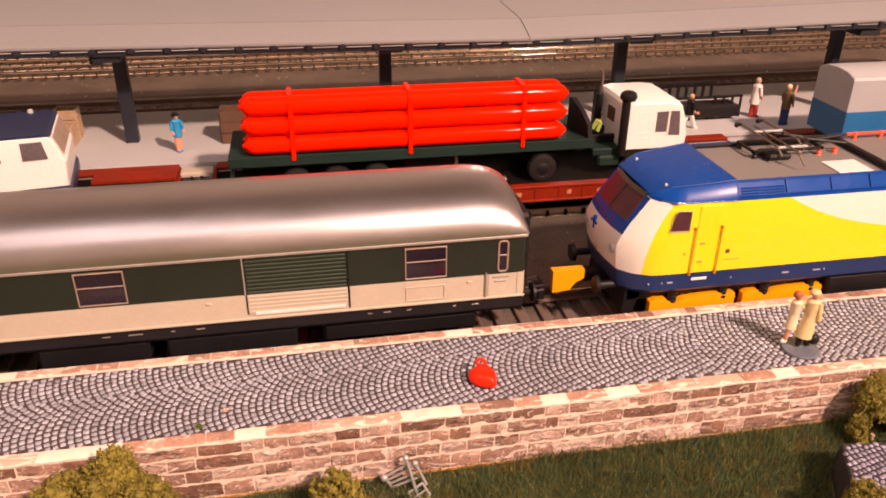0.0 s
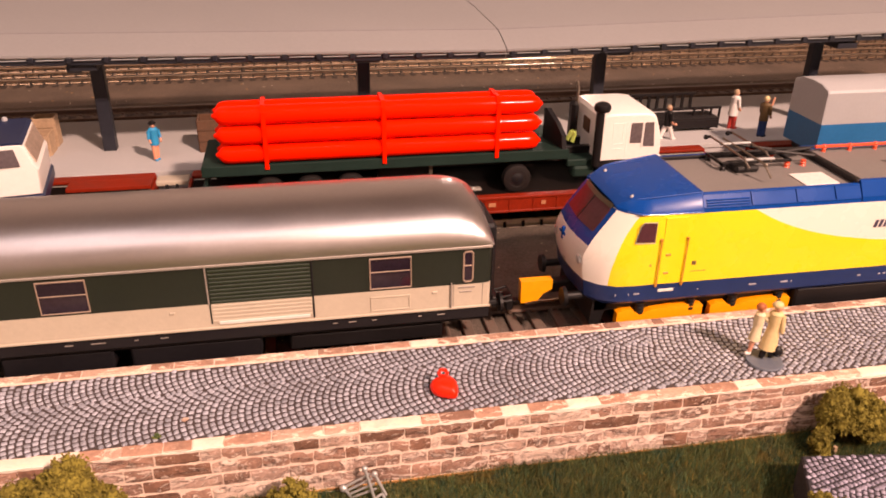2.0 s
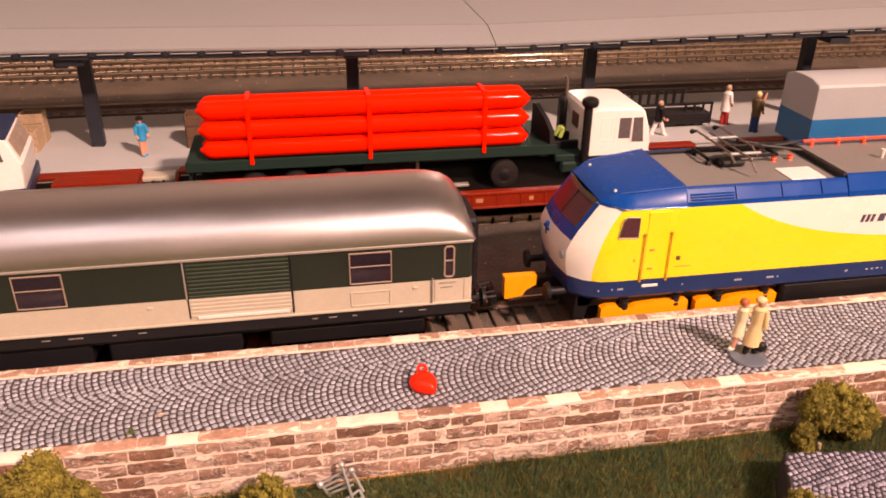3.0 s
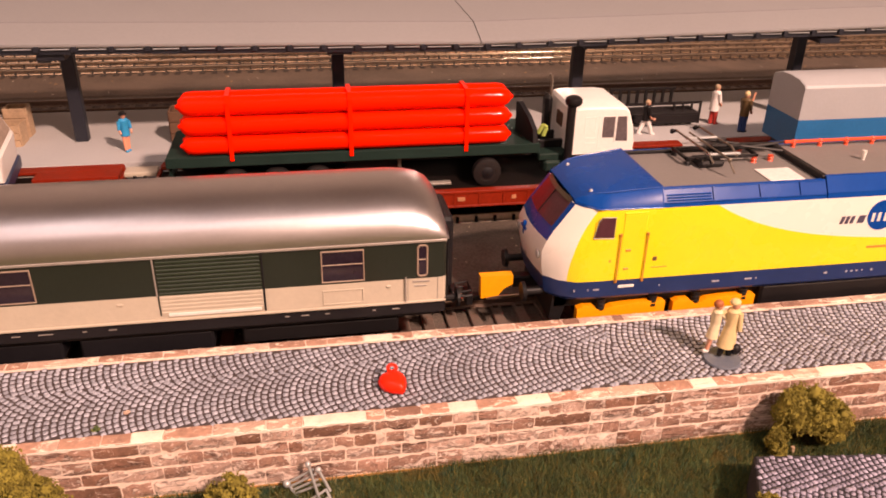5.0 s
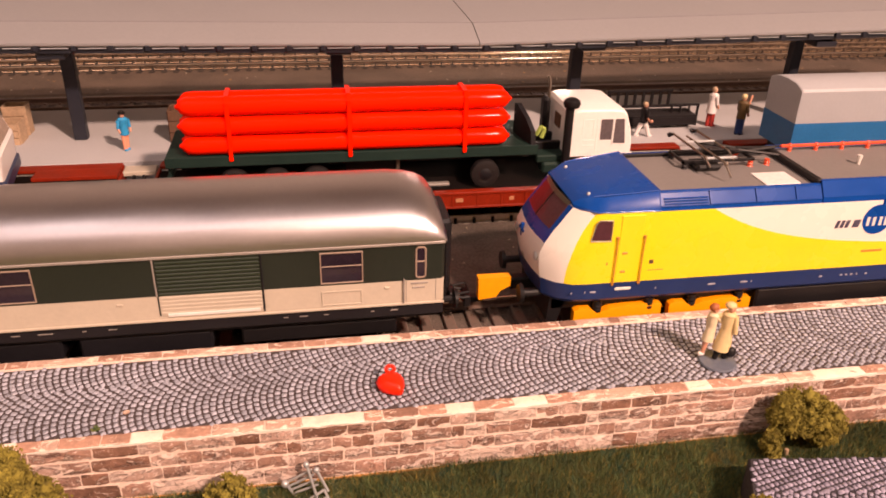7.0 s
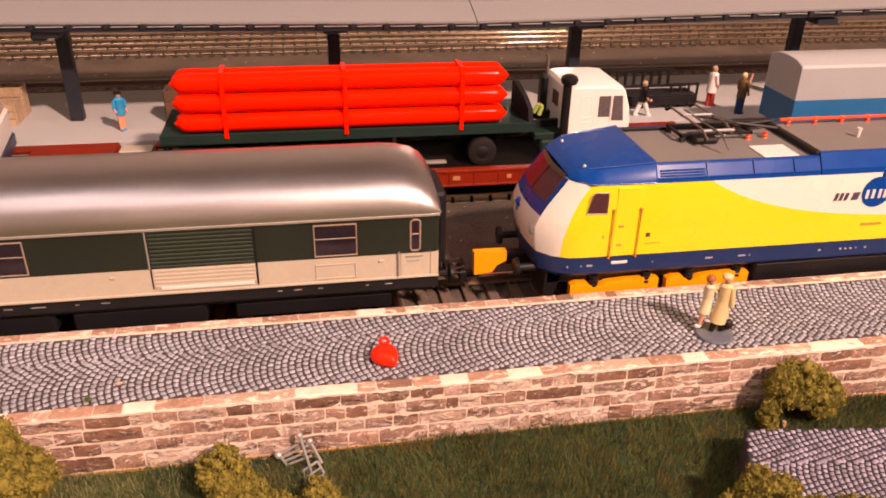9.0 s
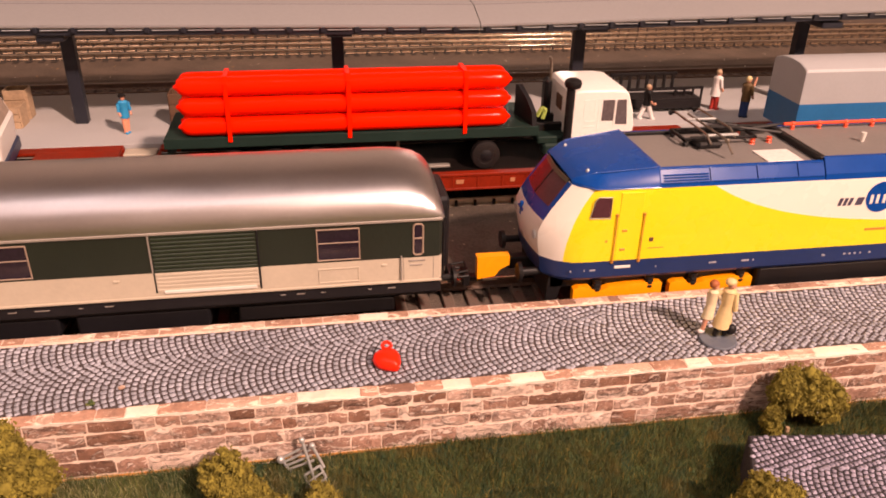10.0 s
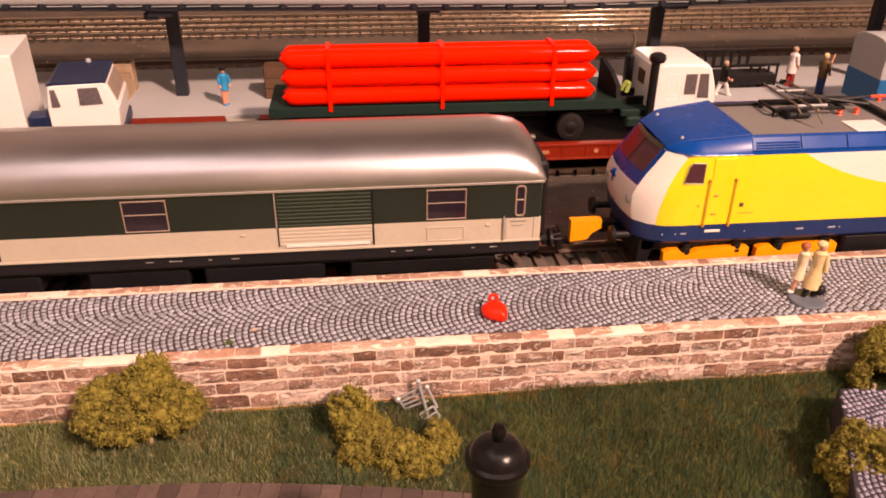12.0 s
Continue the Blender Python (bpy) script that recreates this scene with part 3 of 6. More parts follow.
ROOF_LINE = [(102.5, 54.3), (104, 54.9), (116.4, 58.65), (117.4, 58.9), (160, 60.6), (186, 60.6), (186, 59.2), (160, 59.2), (117, 57.5), (104, 53.7), (102.5, 53.5)]
for xa, xb in ((-330, SEAM - 0.2), (SEAM + 0.2, 330)):
    secs = [[(x, y, h + sag(x)) for y, h in ROOF_LINE] for x in (xa, xb)]
    part("roof_panel", Geo().loft(secs), [ROOF], canopy, "grey sheet roof section with a folded front edge", smooth=12)
    part("roof_fold", Geo().loft([[(x, y, h + sag(x)) for y, h in ((116.9, 58.7), (117.35, 58.98), (117.35, 58.6), (116.9, 58.4))] for x in (xa, xb)]), [ROOF_DARK], canopy, "dark fold line along the roof")
    part("edge_beam", Geo().loft([[(x, y, h + sag(x)) for y, h in ((103.6, 50.6), (104.8, 50.6), (104.8, 53.0), (103.6, 53.0))] for x in (xa, xb)]), [POST], canopy, "dark beam under the front roof edge")
    part("edge_strip", Geo().loft([[(x, y, h + sag(x)) for y, h in ((103.0, 53.0), (103.5, 53.0), (103.5, 53.4), (103.0, 53.4))] for x in (xa, xb)]), [GREY_TRIM], canopy, "thin pale strip below the roof edge")
x = -328.0
while x < 328:
    part("rafter_end", Geo().box(x, x + 1.7, 102.3, 123, 51.6 + sag(x), 53.45 + sag(x), 0.15), [POST], canopy)
    part("glazing_bar", Geo().box(x + 2.4, x + 11.4, 102.5, 103.0, 52.35 + sag(x + 7), 52.65 + sag(x + 7), 0.08), [SILVER_GREY], canopy, "thin pale bar between the rafters")
    x += 12.2
part("loudspeaker", Geo().box(-138.5, -133.2, 121.5, 125.5, 45.4, 48.4, 0.6).box(-136.4, -135.4, 123, 124, 48.4, 51.6, 0.1), [POST], canopy, "small dark loudspeaker under the canopy")
part("ridge_beam", Geo().box(-330, 330, 123.4, 126.6, 50.5, 59.0, 0.2), [POST], canopy, "dark lengthwise beam over the posts")
for x in (-327, -228, -128.5, -28.6, 70.7, 171.0, 270):
    g = Geo().box(x - 2.4, x + 2.4, 123.0, 127.2, 14.3, 52, 0.3)
    part("post", g, [POST], canopy, "dark steel canopy post")
    part("bracket", Geo().box(x - 4.6, x + 4.6, 105.0, 122.9, 50.0, 52.4, 0.3), [POST], canopy)


# ---- flat wagons ----
def wheelset(parent, x, y, r=5.2, name="wheelset"):
    g = Geo()
    for s in (-1, 1):
        g.lathe((x, y + s * 8.25, r), [(r + 0.5, -s * 1.4), (r + 0.4, -s * 0.8), (r, -s * 0.7), (r - 0.1, s * 1.1), (r - 1.2, s * 1.2), (r - 1.4, s * 0.6), (1.0, s * 0.5)], 20, axis="y")
    g.cyl((x, y - 10.5, r), (x, y + 10.5, r), 0.8, n=10)
    return part(name, g, [DARK], parent, "dark blackened wheels on their axle", smooth=40)


def coupler(parent, x, y, z, s):
    g = Geo().box(min(x, x + s * 5), max(x, x + s * 5), y - 1.2, y + 1.2, z - 0.8, z + 0.8, 0.2)
    g.box(min(x + s * 4, x + s * 6), max(x + s * 4, x + s * 6), y - 2.8, y + 2.8, z - 1.2, z + 2.2, 0.3)
    g.wire([(x + s * 5.5, y - 2.6, z + 1.8), (x + s * 9.5, y - 2.6, z + 2.4), (x + s * 9.5, y + 2.6, z + 2.4), (x + s * 5.5, y + 2.6, z + 1.8)], 0.35)
    return part("coupler", g, [DARK], parent, "black loop coupler")


def flat_wagon(x0, x1, label):
    yc = 74.3
    root = thing("flat_wagon", label, "railway wagon", ((x0 + x1) / 2, yc, 0), "low flat wagons of the freight train")
    for s in (-1, 1):
        yy = yc + s * 18.6
        rise = 0.6 if s > 0 else 0.0
        g = Geo().box(x0, x1, yy - 1.1, yy + 1.1, 8.6, 14.2 + rise, 0.25)
        g.box(x0 + 0.4, x1 - 0.4, yy - (1.5 if s < 0 else 3.8), yy + 1.5, 13.5 + rise, 14.5 + rise, 0.15)
        g.box(x0 + 0.4, x1 - 0.4, yy - 1.4, yy + 1.4, 8.4, 9.2, 0.15)
        x = x0 + 6
        while x < x1 - 4:
            g.box(x, x + 0.7, yy - 1.35, yy + 1.35, 9.0, 13.6, 0.1)
            x += 8.6
        side = part("side_sill", g, [WAGON_RED], root, "rust-red ribbed side sill")
        if s < 0:
            x = x0 + 14
            k = 0
            while x < x1 - 8:
                part("marking", Geo().box(x, x + (2.6, 1.6, 3.4)[k % 3], yy - 1.28, yy - 1.12, 10.8, 12.2, 0.02), [PLATE_TAN], side, "small pale lettering plate")
                x += (19, 11, 14)[k % 3]
                k += 1
    part("floor", Geo().box(x0 + 0.6, x1 - 0.6, yc - 17.4, yc + 17.4, 9.2, 10.4, 0.2), [WAGON_DECK], root, "dark low wagon floor")
    part("deck", Geo().box(x0 + 1.0, x1 - 1.0, yc - 16.2, yc + 14.0, 10.45, 13.7, 0.2), [WAGON_DECK], root, "dark grey raised wagon deck")
    part("deck_edge", Geo().box(x0 + 1.0, x1 - 1.0, yc + 14.05, yc + 14.6, 12.6, 13.9, 0.1), [GREY_TRIM], root, "pale strip along the deck")
    for s, xe in ((-1, x0), (1, x1)):
        part("headstock", Geo().box(xe - 0.6, xe + 0.6, yc - 17.3, yc + 17.3, 8.8, 13.6, 0.2), [WAGON_RED], root, "rust-red end beam")
        for d in (-10, 10):
            g = Geo().cyl((xe + s * 0.6, yc + d, 11.5), (xe + s * 4.2, yc + d, 11.5), 0.9, n=10)
            g.cyl((xe + s * 4.2, yc + d, 11.5), (xe + s * 4.9, yc + d, 11.5), 2.4, n=14)
            part("buffer", g, [DARK], root, "black round buffer")
        coupler(root, xe, yc, 6.5, s)
        for d in (14, 34):
            wheelset(root, xe - s * d, 75.3, 4.2)
    return root


wagon_b = flat_wagon(-95, 105.5, "rust-red low flat wagon carrying the pipe lorry")
wagon_a = flat_wagon(-320, -107.5, "rust-red low flat wagon carrying the white lorry")
flat_wagon(126, 330, "rust-red low flat wagon carrying the grey box lorry")
part("bridge_plate", Geo().box(-107.2, -95.8, 87.5, 94.0, 12.2, 14.0, 0.3), [CREAM], wagon_a, "beige plate bridging to the next wagon")
part("end_plate", Geo().box(-136.0, -107.9, 82.0, 89.2, 13.75, 15.06, 0.1), [WAGON_RED], wagon_a, "rust-red plate at the wagon end")
round_mark = Geo().cyl((-43.2, 54.7, 11.7), (-43.2, 54.2, 11.7), 1.5, n=16)
part("round_mark", round_mark, [YELLOW], wagon_b, "small round yellow mark")


# ---- lorries on the wagons ----
DECK = 13.7


def road_wheel(parent, x, y, r=5.0, w=3.4, s=-1):
    g = Geo().lathe((x, y, DECK + r), [(r - 1.0, -w / 2), (r - 0.2, -w / 2 + 0.2), (r, -w / 2 + 0.7), (r, w / 2 - 0.7), (r - 0.2, w / 2 - 0.2), (r - 1.0, w / 2)], 24, axis="y")
    ob = part("wheel", g, [TYRE], parent, "black rubber tyre", smooth=35)
    h = Geo().lathe((x, y + s * (w / 2 - 0.3), DECK + r), [(r - 1.9, -s * 0.2), (r - 2.0, s * 0.35), (2.6, s * 0.1), (1.6, s * 0.5), (0.6, s * 0.7)], 18, axis="y")
    part("rim", h, [FRAME_BLACK], ob, "dark wheel rim", smooth=35)
    return ob


TY = 74.5
lorry = thing("articulated_lorry", "white-cabbed lorry with a dark green flatbed trailer", "lorry", (-10, TY, DECK))
part("flatbed", Geo().box(-87.5, 36.5, TY - 14.6, TY + 14.6, 26.0, 28.4, 0.3).box(-87.5, 36.5, TY - 14.9, TY - 14.4, 25.2, 28.6, 0.1), [BED_GREEN], lorry, "dark green trailer bed")
part("chassis", Geo().box(-84, 60, TY - 6, TY - 4, 21, 26.5, 0.2).box(-84, 60, TY + 4, TY + 6, 21, 26.5, 0.2).box(-30, -12, TY - 10, TY - 7, 18.5, 25.5, 0.4), [DARK], lorry, "black chassis rails")
part("headboard", Geo().loft([[(x - (y - TY + 13.9) * 0.19, y, z) for y, z in ((TY - 13.9, 28.4), (TY + 0.6, 28.4), (TY + 0.6, 39.2), (TY - 1.0, 39.6), (TY - 8.4, 36.4), (TY - 13.0, 33.0))] for x in (34.2, 35.8)]), [FRAME_BLACK], lorry, "black board behind the load")
part("rear_bumper", Geo().box(-87.6, -86.2, TY - 14, TY + 14, 19.5, 22, 0.2).box(-87, -86.3, TY - 13, TY - 12, 22, 26, 0.1).box(-87, -86.3, TY + 12, TY + 13, 22, 26, 0.1), [BED_GREEN], lorry)
part("landing_leg", Geo().box(-12.5, -11.3, TY - 12, TY - 10.8, 14.0, 26.4, 0.15).box(-13.5, -10.3, TY - 12.6, TY - 10.2, 13.75, 14.5, 0.15), [CHROME], lorry, "grey support leg")
part("side_locker", Geo().box(-5, 6, TY - 13.5, TY - 11, 14.3, 15.2, 0.2), [GREY_TRIM], lorry, "pale grey bar under the trailer")
for x in (-66.3, -52.9, -39.6, 18.2, 60.5):
    for s in (-1, 1):
        road_wheel(lorry, x, TY + s * 13.4, s=s)
# cab: sections across from one side to the other
cab_prof = [(47.4, 23.0), (71.0, 23.0), (71.2, 27.5), (70.3, 33.0), (68.3, 38.7), (67.2, 39.9), (63.5, 40.4), (51, 40.5), (48.4, 40.0), (47.6, 38.8)]
secs = []
for y, ins in ((TY - 14.2, 1.0), (TY - 13.7, 0.3), (TY - 12.4, 0), (TY + 10.6, 0), (TY + 11.9, 0.3), (TY + 12.4, 1.0)):
    cx, cz = 58.0, 31.0
    secs.append([(cx + (x - cx) * (1 - ins / 18), y, cz + (z - cz) * (1 - ins / 12)) for x, z in cab_prof])
cab = part("cab", Geo().loft(secs), [CAB_WHITE], lorry, "white lorry cab", smooth=30)
yc = TY - 14.2
for pts in (((58.8, 29.6), (63.0, 29.5), (63.0, 36.9), (58.8, 36.9)), ((63.9, 28.2), (68.2, 28.0), (67.2, 36.9), (63.9, 36.9))):
    part("side_window", Geo().loft([[(x, yc + d, z) for x, z in pts] for d in (-0.12, 0.4)]), [GLASS_GREY], cab, "grey cab window")
part("window_bar", Geo().box(63.2, 63.7, yc - 0.22, yc + 0.3, 27.8, 37.2, 0.08), [CAB_WHITE], cab)
part("windscreen", Geo().loft([[(70.75, y, 32.0), (68.7, y, 38.1), (67.9, y, 38.0), (69.9, y, 31.8)] for y in (TY - 12, TY + 10.2)]), [GLASS_DARK], cab, "dark windscreen")
part("bumper", Geo().box(62, 72.2, TY - 14.3, TY + 14.3, 18.6, 24.2, 0.6), [CAB_WHITE], lorry, "white front bumper")
part("step_panel", Geo().box(48.6, 56, TY - 13.9, TY - 9, 18.5, 24, 0.4), [DARK], lorry)
for xa, xb, za, zb in ((52.2, 52.45, 31, 37), (56.0, 56.25, 31, 37), (52.45, 56.0, 36.75, 37), (57.4, 57.65, 25, 37.6), (52.6, 56.4, 29.2, 29.6), (52.6, 56.4, 27.4, 27.8)):
    part("panel_line", Geo().box(xa, xb, yc - 0.1, yc + 0.2, za, zb, 0.05), [CAB_WHITE], cab, "raised white panel edge")
ex = Geo().cyl((46.8, TY - 14.6, 22), (46.8, TY - 14.6, 41.5), 1.5, n=14)
ex.lathe((47.4, TY - 14.2, 41.2), [(1.5, 0), (2.6, 0.5), (3.0, 1.6), (2.7, 2.8), (1.6, 3.5), (0.4, 3.7)], 18)
part("air_intake", ex, [DARK], lorry, "tall black intake pipe beside the cab", smooth=40)
part("exhaust_stack", Geo().wire([(46.4, TY + 8, 26), (46.4, TY + 8, 43.5), (46.2, TY + 8, 45.6), (45.4, TY + 8, 46.6)], 0.55, 10), [CHROME], lorry, "thin bright exhaust stack", smooth=40)
part("silencer", Geo().box(43.6, 46.4, TY + 4.5, TY + 9.5, 24, 39.5, 1.1), [DARK], lorry, "black silencer box behind the cab")
part("rear_window", Geo().box(47.1, 47.7, TY - 4, TY + 2, 30.5, 35.5, 0.1), [WOOD_DARK], cab, "small brown rear panel")
part("tractor_frame", Geo().box(36.9, 49, TY - 12.6, TY + 12.6, 21.2, 23.8, 0.4).box(39.0, 47.0, TY - 13.6, TY - 8, 17.2, 21.4, 0.8), [BED_GREEN], lorry, "dark green tractor frame behind the cab")
part("air_hose", Geo().wire([(36.6, TY - 11, 31), (38, TY - 11.5, 34), (39.4, TY - 11, 33), (38.5, TY - 11, 30)], 0.8), [material("hose_green", (0.35, 0.45, 0.10), 0.5)], lorry, "pale green air hose")

# red pipes on the bed
bundle = thing("pipe_bundle", "stack of glossy bright red pipes strapped together", "pipe load", (-29, TY - 8, 28.4))
R_PIPE = 3.1
for row in range(3):
    for col in range(2):
        y = TY - 11.7 + col * 6.25
        z = 28.45 + R_PIPE + row * 6.5
        prof = [(0.3, -82.7), (0.75, -82.4), (0.95, -81.9), (2.0, -81.2), (2.65, -80.4), (R_PIPE - 0.15, -79.4), (R_PIPE, -78.0), (R_PIPE, 22.0), (R_PIPE - 0.15, 23.3), (2.65, 24.4), (2.0, 25.2), (0.95, 25.9), (0.75, 26.4), (0.3, 26.7)]
        part("pipe", Geo().lathe((0, y, z), prof, 22, axis="x"), [PIPE_RED], bundle, smooth=40)
for x in (-66.6, -28.2, 10.4):
    y0, y1, z1 = TY - 15.1, TY - 2.1, 47.8
    g = Geo().box(x - 0.7, x + 0.7, y0 - 0.3, y0 + 0.15, 27.0, z1 - 1.5, 0.15).box(x - 0.7, x + 0.7, y1 - 0.15, y1 + 0.3, 28.5, z1 - 1.5, 0.15)
    g.loft([[(x + a, y, z) for y, z in ((y0 - 0.3, z1 - 1.6), (y0 + 1.6, z1 + 0.35), (y1 - 1.6, z1 + 0.35), (y1 + 0.3, z1 - 1.6), (y1 - 0.1, z1 - 1.7), (y1 - 1.8, z1 - 0.05), (y0 + 1.8, z1 - 0.05), (y0 + 0.1, z1 - 1.7))] for a in (-0.7, 0.7)])
    part("stanchion", g, [PIPE_RED], bundle, "red strap frame round the pipes")


def box_lorry():
    """Grey box body with a blue lower band."""
    root = thing("box_lorry", "grey box lorry with a blue lower band", "lorry", (200, TY, DECK))
    x0, x1 = 133.0, 300
    prof = [(TY - 14.6, 33.0), (TY - 14.6, 44.6), (TY - 13.9, 45.5), (TY - 8, 47.0), (TY, 47.4), (TY + 8, 47.0), (TY + 13.9, 45.5), (TY + 14.6, 44.6), (TY + 14.6, 33.0)]
    prof = [(TY - 14.6 + (y - TY + 14.6) * 0.72, z) for y, z in prof]
    g = Geo().loft([[(x, TY - 4 + (y - TY + 4) * k, 33.0 + (z - 33.0) * k) for y, z in prof] for x, k in ((x0, 0.985), (x0 + 0.5, 1), (x1, 1))])
    body = part("box_body", g, [BOX_GREY], root, "pale grey box body", smooth=20)
    low = [(TY - 14.6, 22.0), (TY - 14.6, 33.0), (TY + 6.4, 33.0), (TY + 6.4, 22.0)]
    part("blue_band", Geo().loft([[(x, y, z) for y, z in low] for x in (x0, x1)]), [BOX_BLUE], body, "blue lower side band")
    part("chassis", Geo().box(x0 + 4, x1 - 2, TY - 6, TY + 6, 18, 22, 0.3), [DARK], root)
    for x in (150, 163, 270):
        for s in (-1, 1):
            road_wheel(root, x, TY - 4.1 + s * 8.6, 4.3, s=s)
    return root


box_lorry()


def white_lorry():
    root = thing("white_lorry", "white cab-over lorry with a navy roof and white box body", "lorry", (-150, TY, DECK))
    prof = [(-156.2, 22.0), (-139.4, 22.0), (-139.0, 30.2), (-139.6, 31.4), (-141.4, 38.0), (-142.2, 38.8), (-154.0, 38.9), (-155.4, 38.2), (-156.2, 31.0)]
    prof = [(-156.2 + (x + 156.2) * 1.29, z) for x, z in prof]
    secs = []
    for y, ins in ((TY - 14.3, 0.8), (TY - 13.6, 0.2), (TY - 12, 0), (TY + 12, 0), (TY + 13.6, 0.2), (TY + 14.3, 0.8)):
        secs.append([(-145 + (x + 145) * (1 - ins / 20), y + (0.0 if z < 31.5 else (TY - y) * 0.05), 30 + (z - 30) * (1 - ins / 12)) for x, z in prof])
    cabin = part("cab", Geo().loft(secs), [CAB_WHITE], root, "white cab with a sloping windscreen", smooth=30)
    part("roof", Geo().loft([[(x, y, z) for x, z in ((-155.6, 38.5), (-154.2, 39.3), (-138.4, 39.2), (-137.1, 38.4))] for y in (TY - 13.3, TY + 13.3)]), [NAVY], cabin, "navy blue cab roof")
    for xa, xb in ((-154.4, -152.4), (-146.0, -139.4)):
        g = Geo().loft([[(xa, TY - 14.35 + d, 31.9), (xb + 0.5, TY - 14.35 + d, 31.9), (xb - 0.5, TY - 13.65 + d, 37.2), (xa, TY - 13.65 + d, 37.2)] for d in (-0.2, 0.2)])
        part("side_window", g, [GLASS_GREY], cabin, "grey cab window")
    part("windscreen", Geo().loft([[(-134.5, y, 31.9), (-136.7, y, 37.6), (-137.4, y, 37.5), (-135.2, y, 31.8)] for y in (TY - 11.4, TY + 11.4)]), [SCREEN_PALE], cabin, "pale brownish windscreen")
    part("bumper", Geo().box(-155.4, -133.8, TY - 14.3, TY + 14.3, 17.8, 22.2, 0.5), [NAVY], root, "dark blue lower bumper")
    part("box_stripe", Geo().box(-190, -171, TY - 14.7, TY - 14.5, 31.0, 31.8, 0.03), [NAVY], root, "thin dark stripe on the box")
    part("roof_beacon", Geo().lathe((-145.0, TY + 12.0, 39.2), [(0.9, 0), (0.95, 0.5), (0.7, 1.1), (0.2, 1.3)], 12), [BOX_GREY], root, "small pale roof dome", smooth=40)
    part("box_body", Geo().box(-238, -163.2, TY - 14.6, TY + 14.6, 22.5, 49.3, 0.4), [CAB_WHITE], root, "plain white box body")
    part("chassis", Geo().box(-236, -140, TY - 5, TY + 5, 17, 22.4, 0.3), [DARK], root)
    part("fuel_tank", Geo().box(-163.0, -156.6, TY - 13.5, TY - 7, 20.5, 29.0, 0.8), [NAVY], root, "dark tank between cab and box")
    for x in (-149, -208, -222):
        for s in (-1, 1):
            road_wheel(root, x, TY + s * 12.8, 4.2, s=s)
    return root


parked = white_lorry()
parked.matrix_world = pose(-0.1415, 0.0602, 0, 0, 0, 8.5) @ pose(0.1395, -0.0602, 0) @ Matrix.Translation(parked.location)


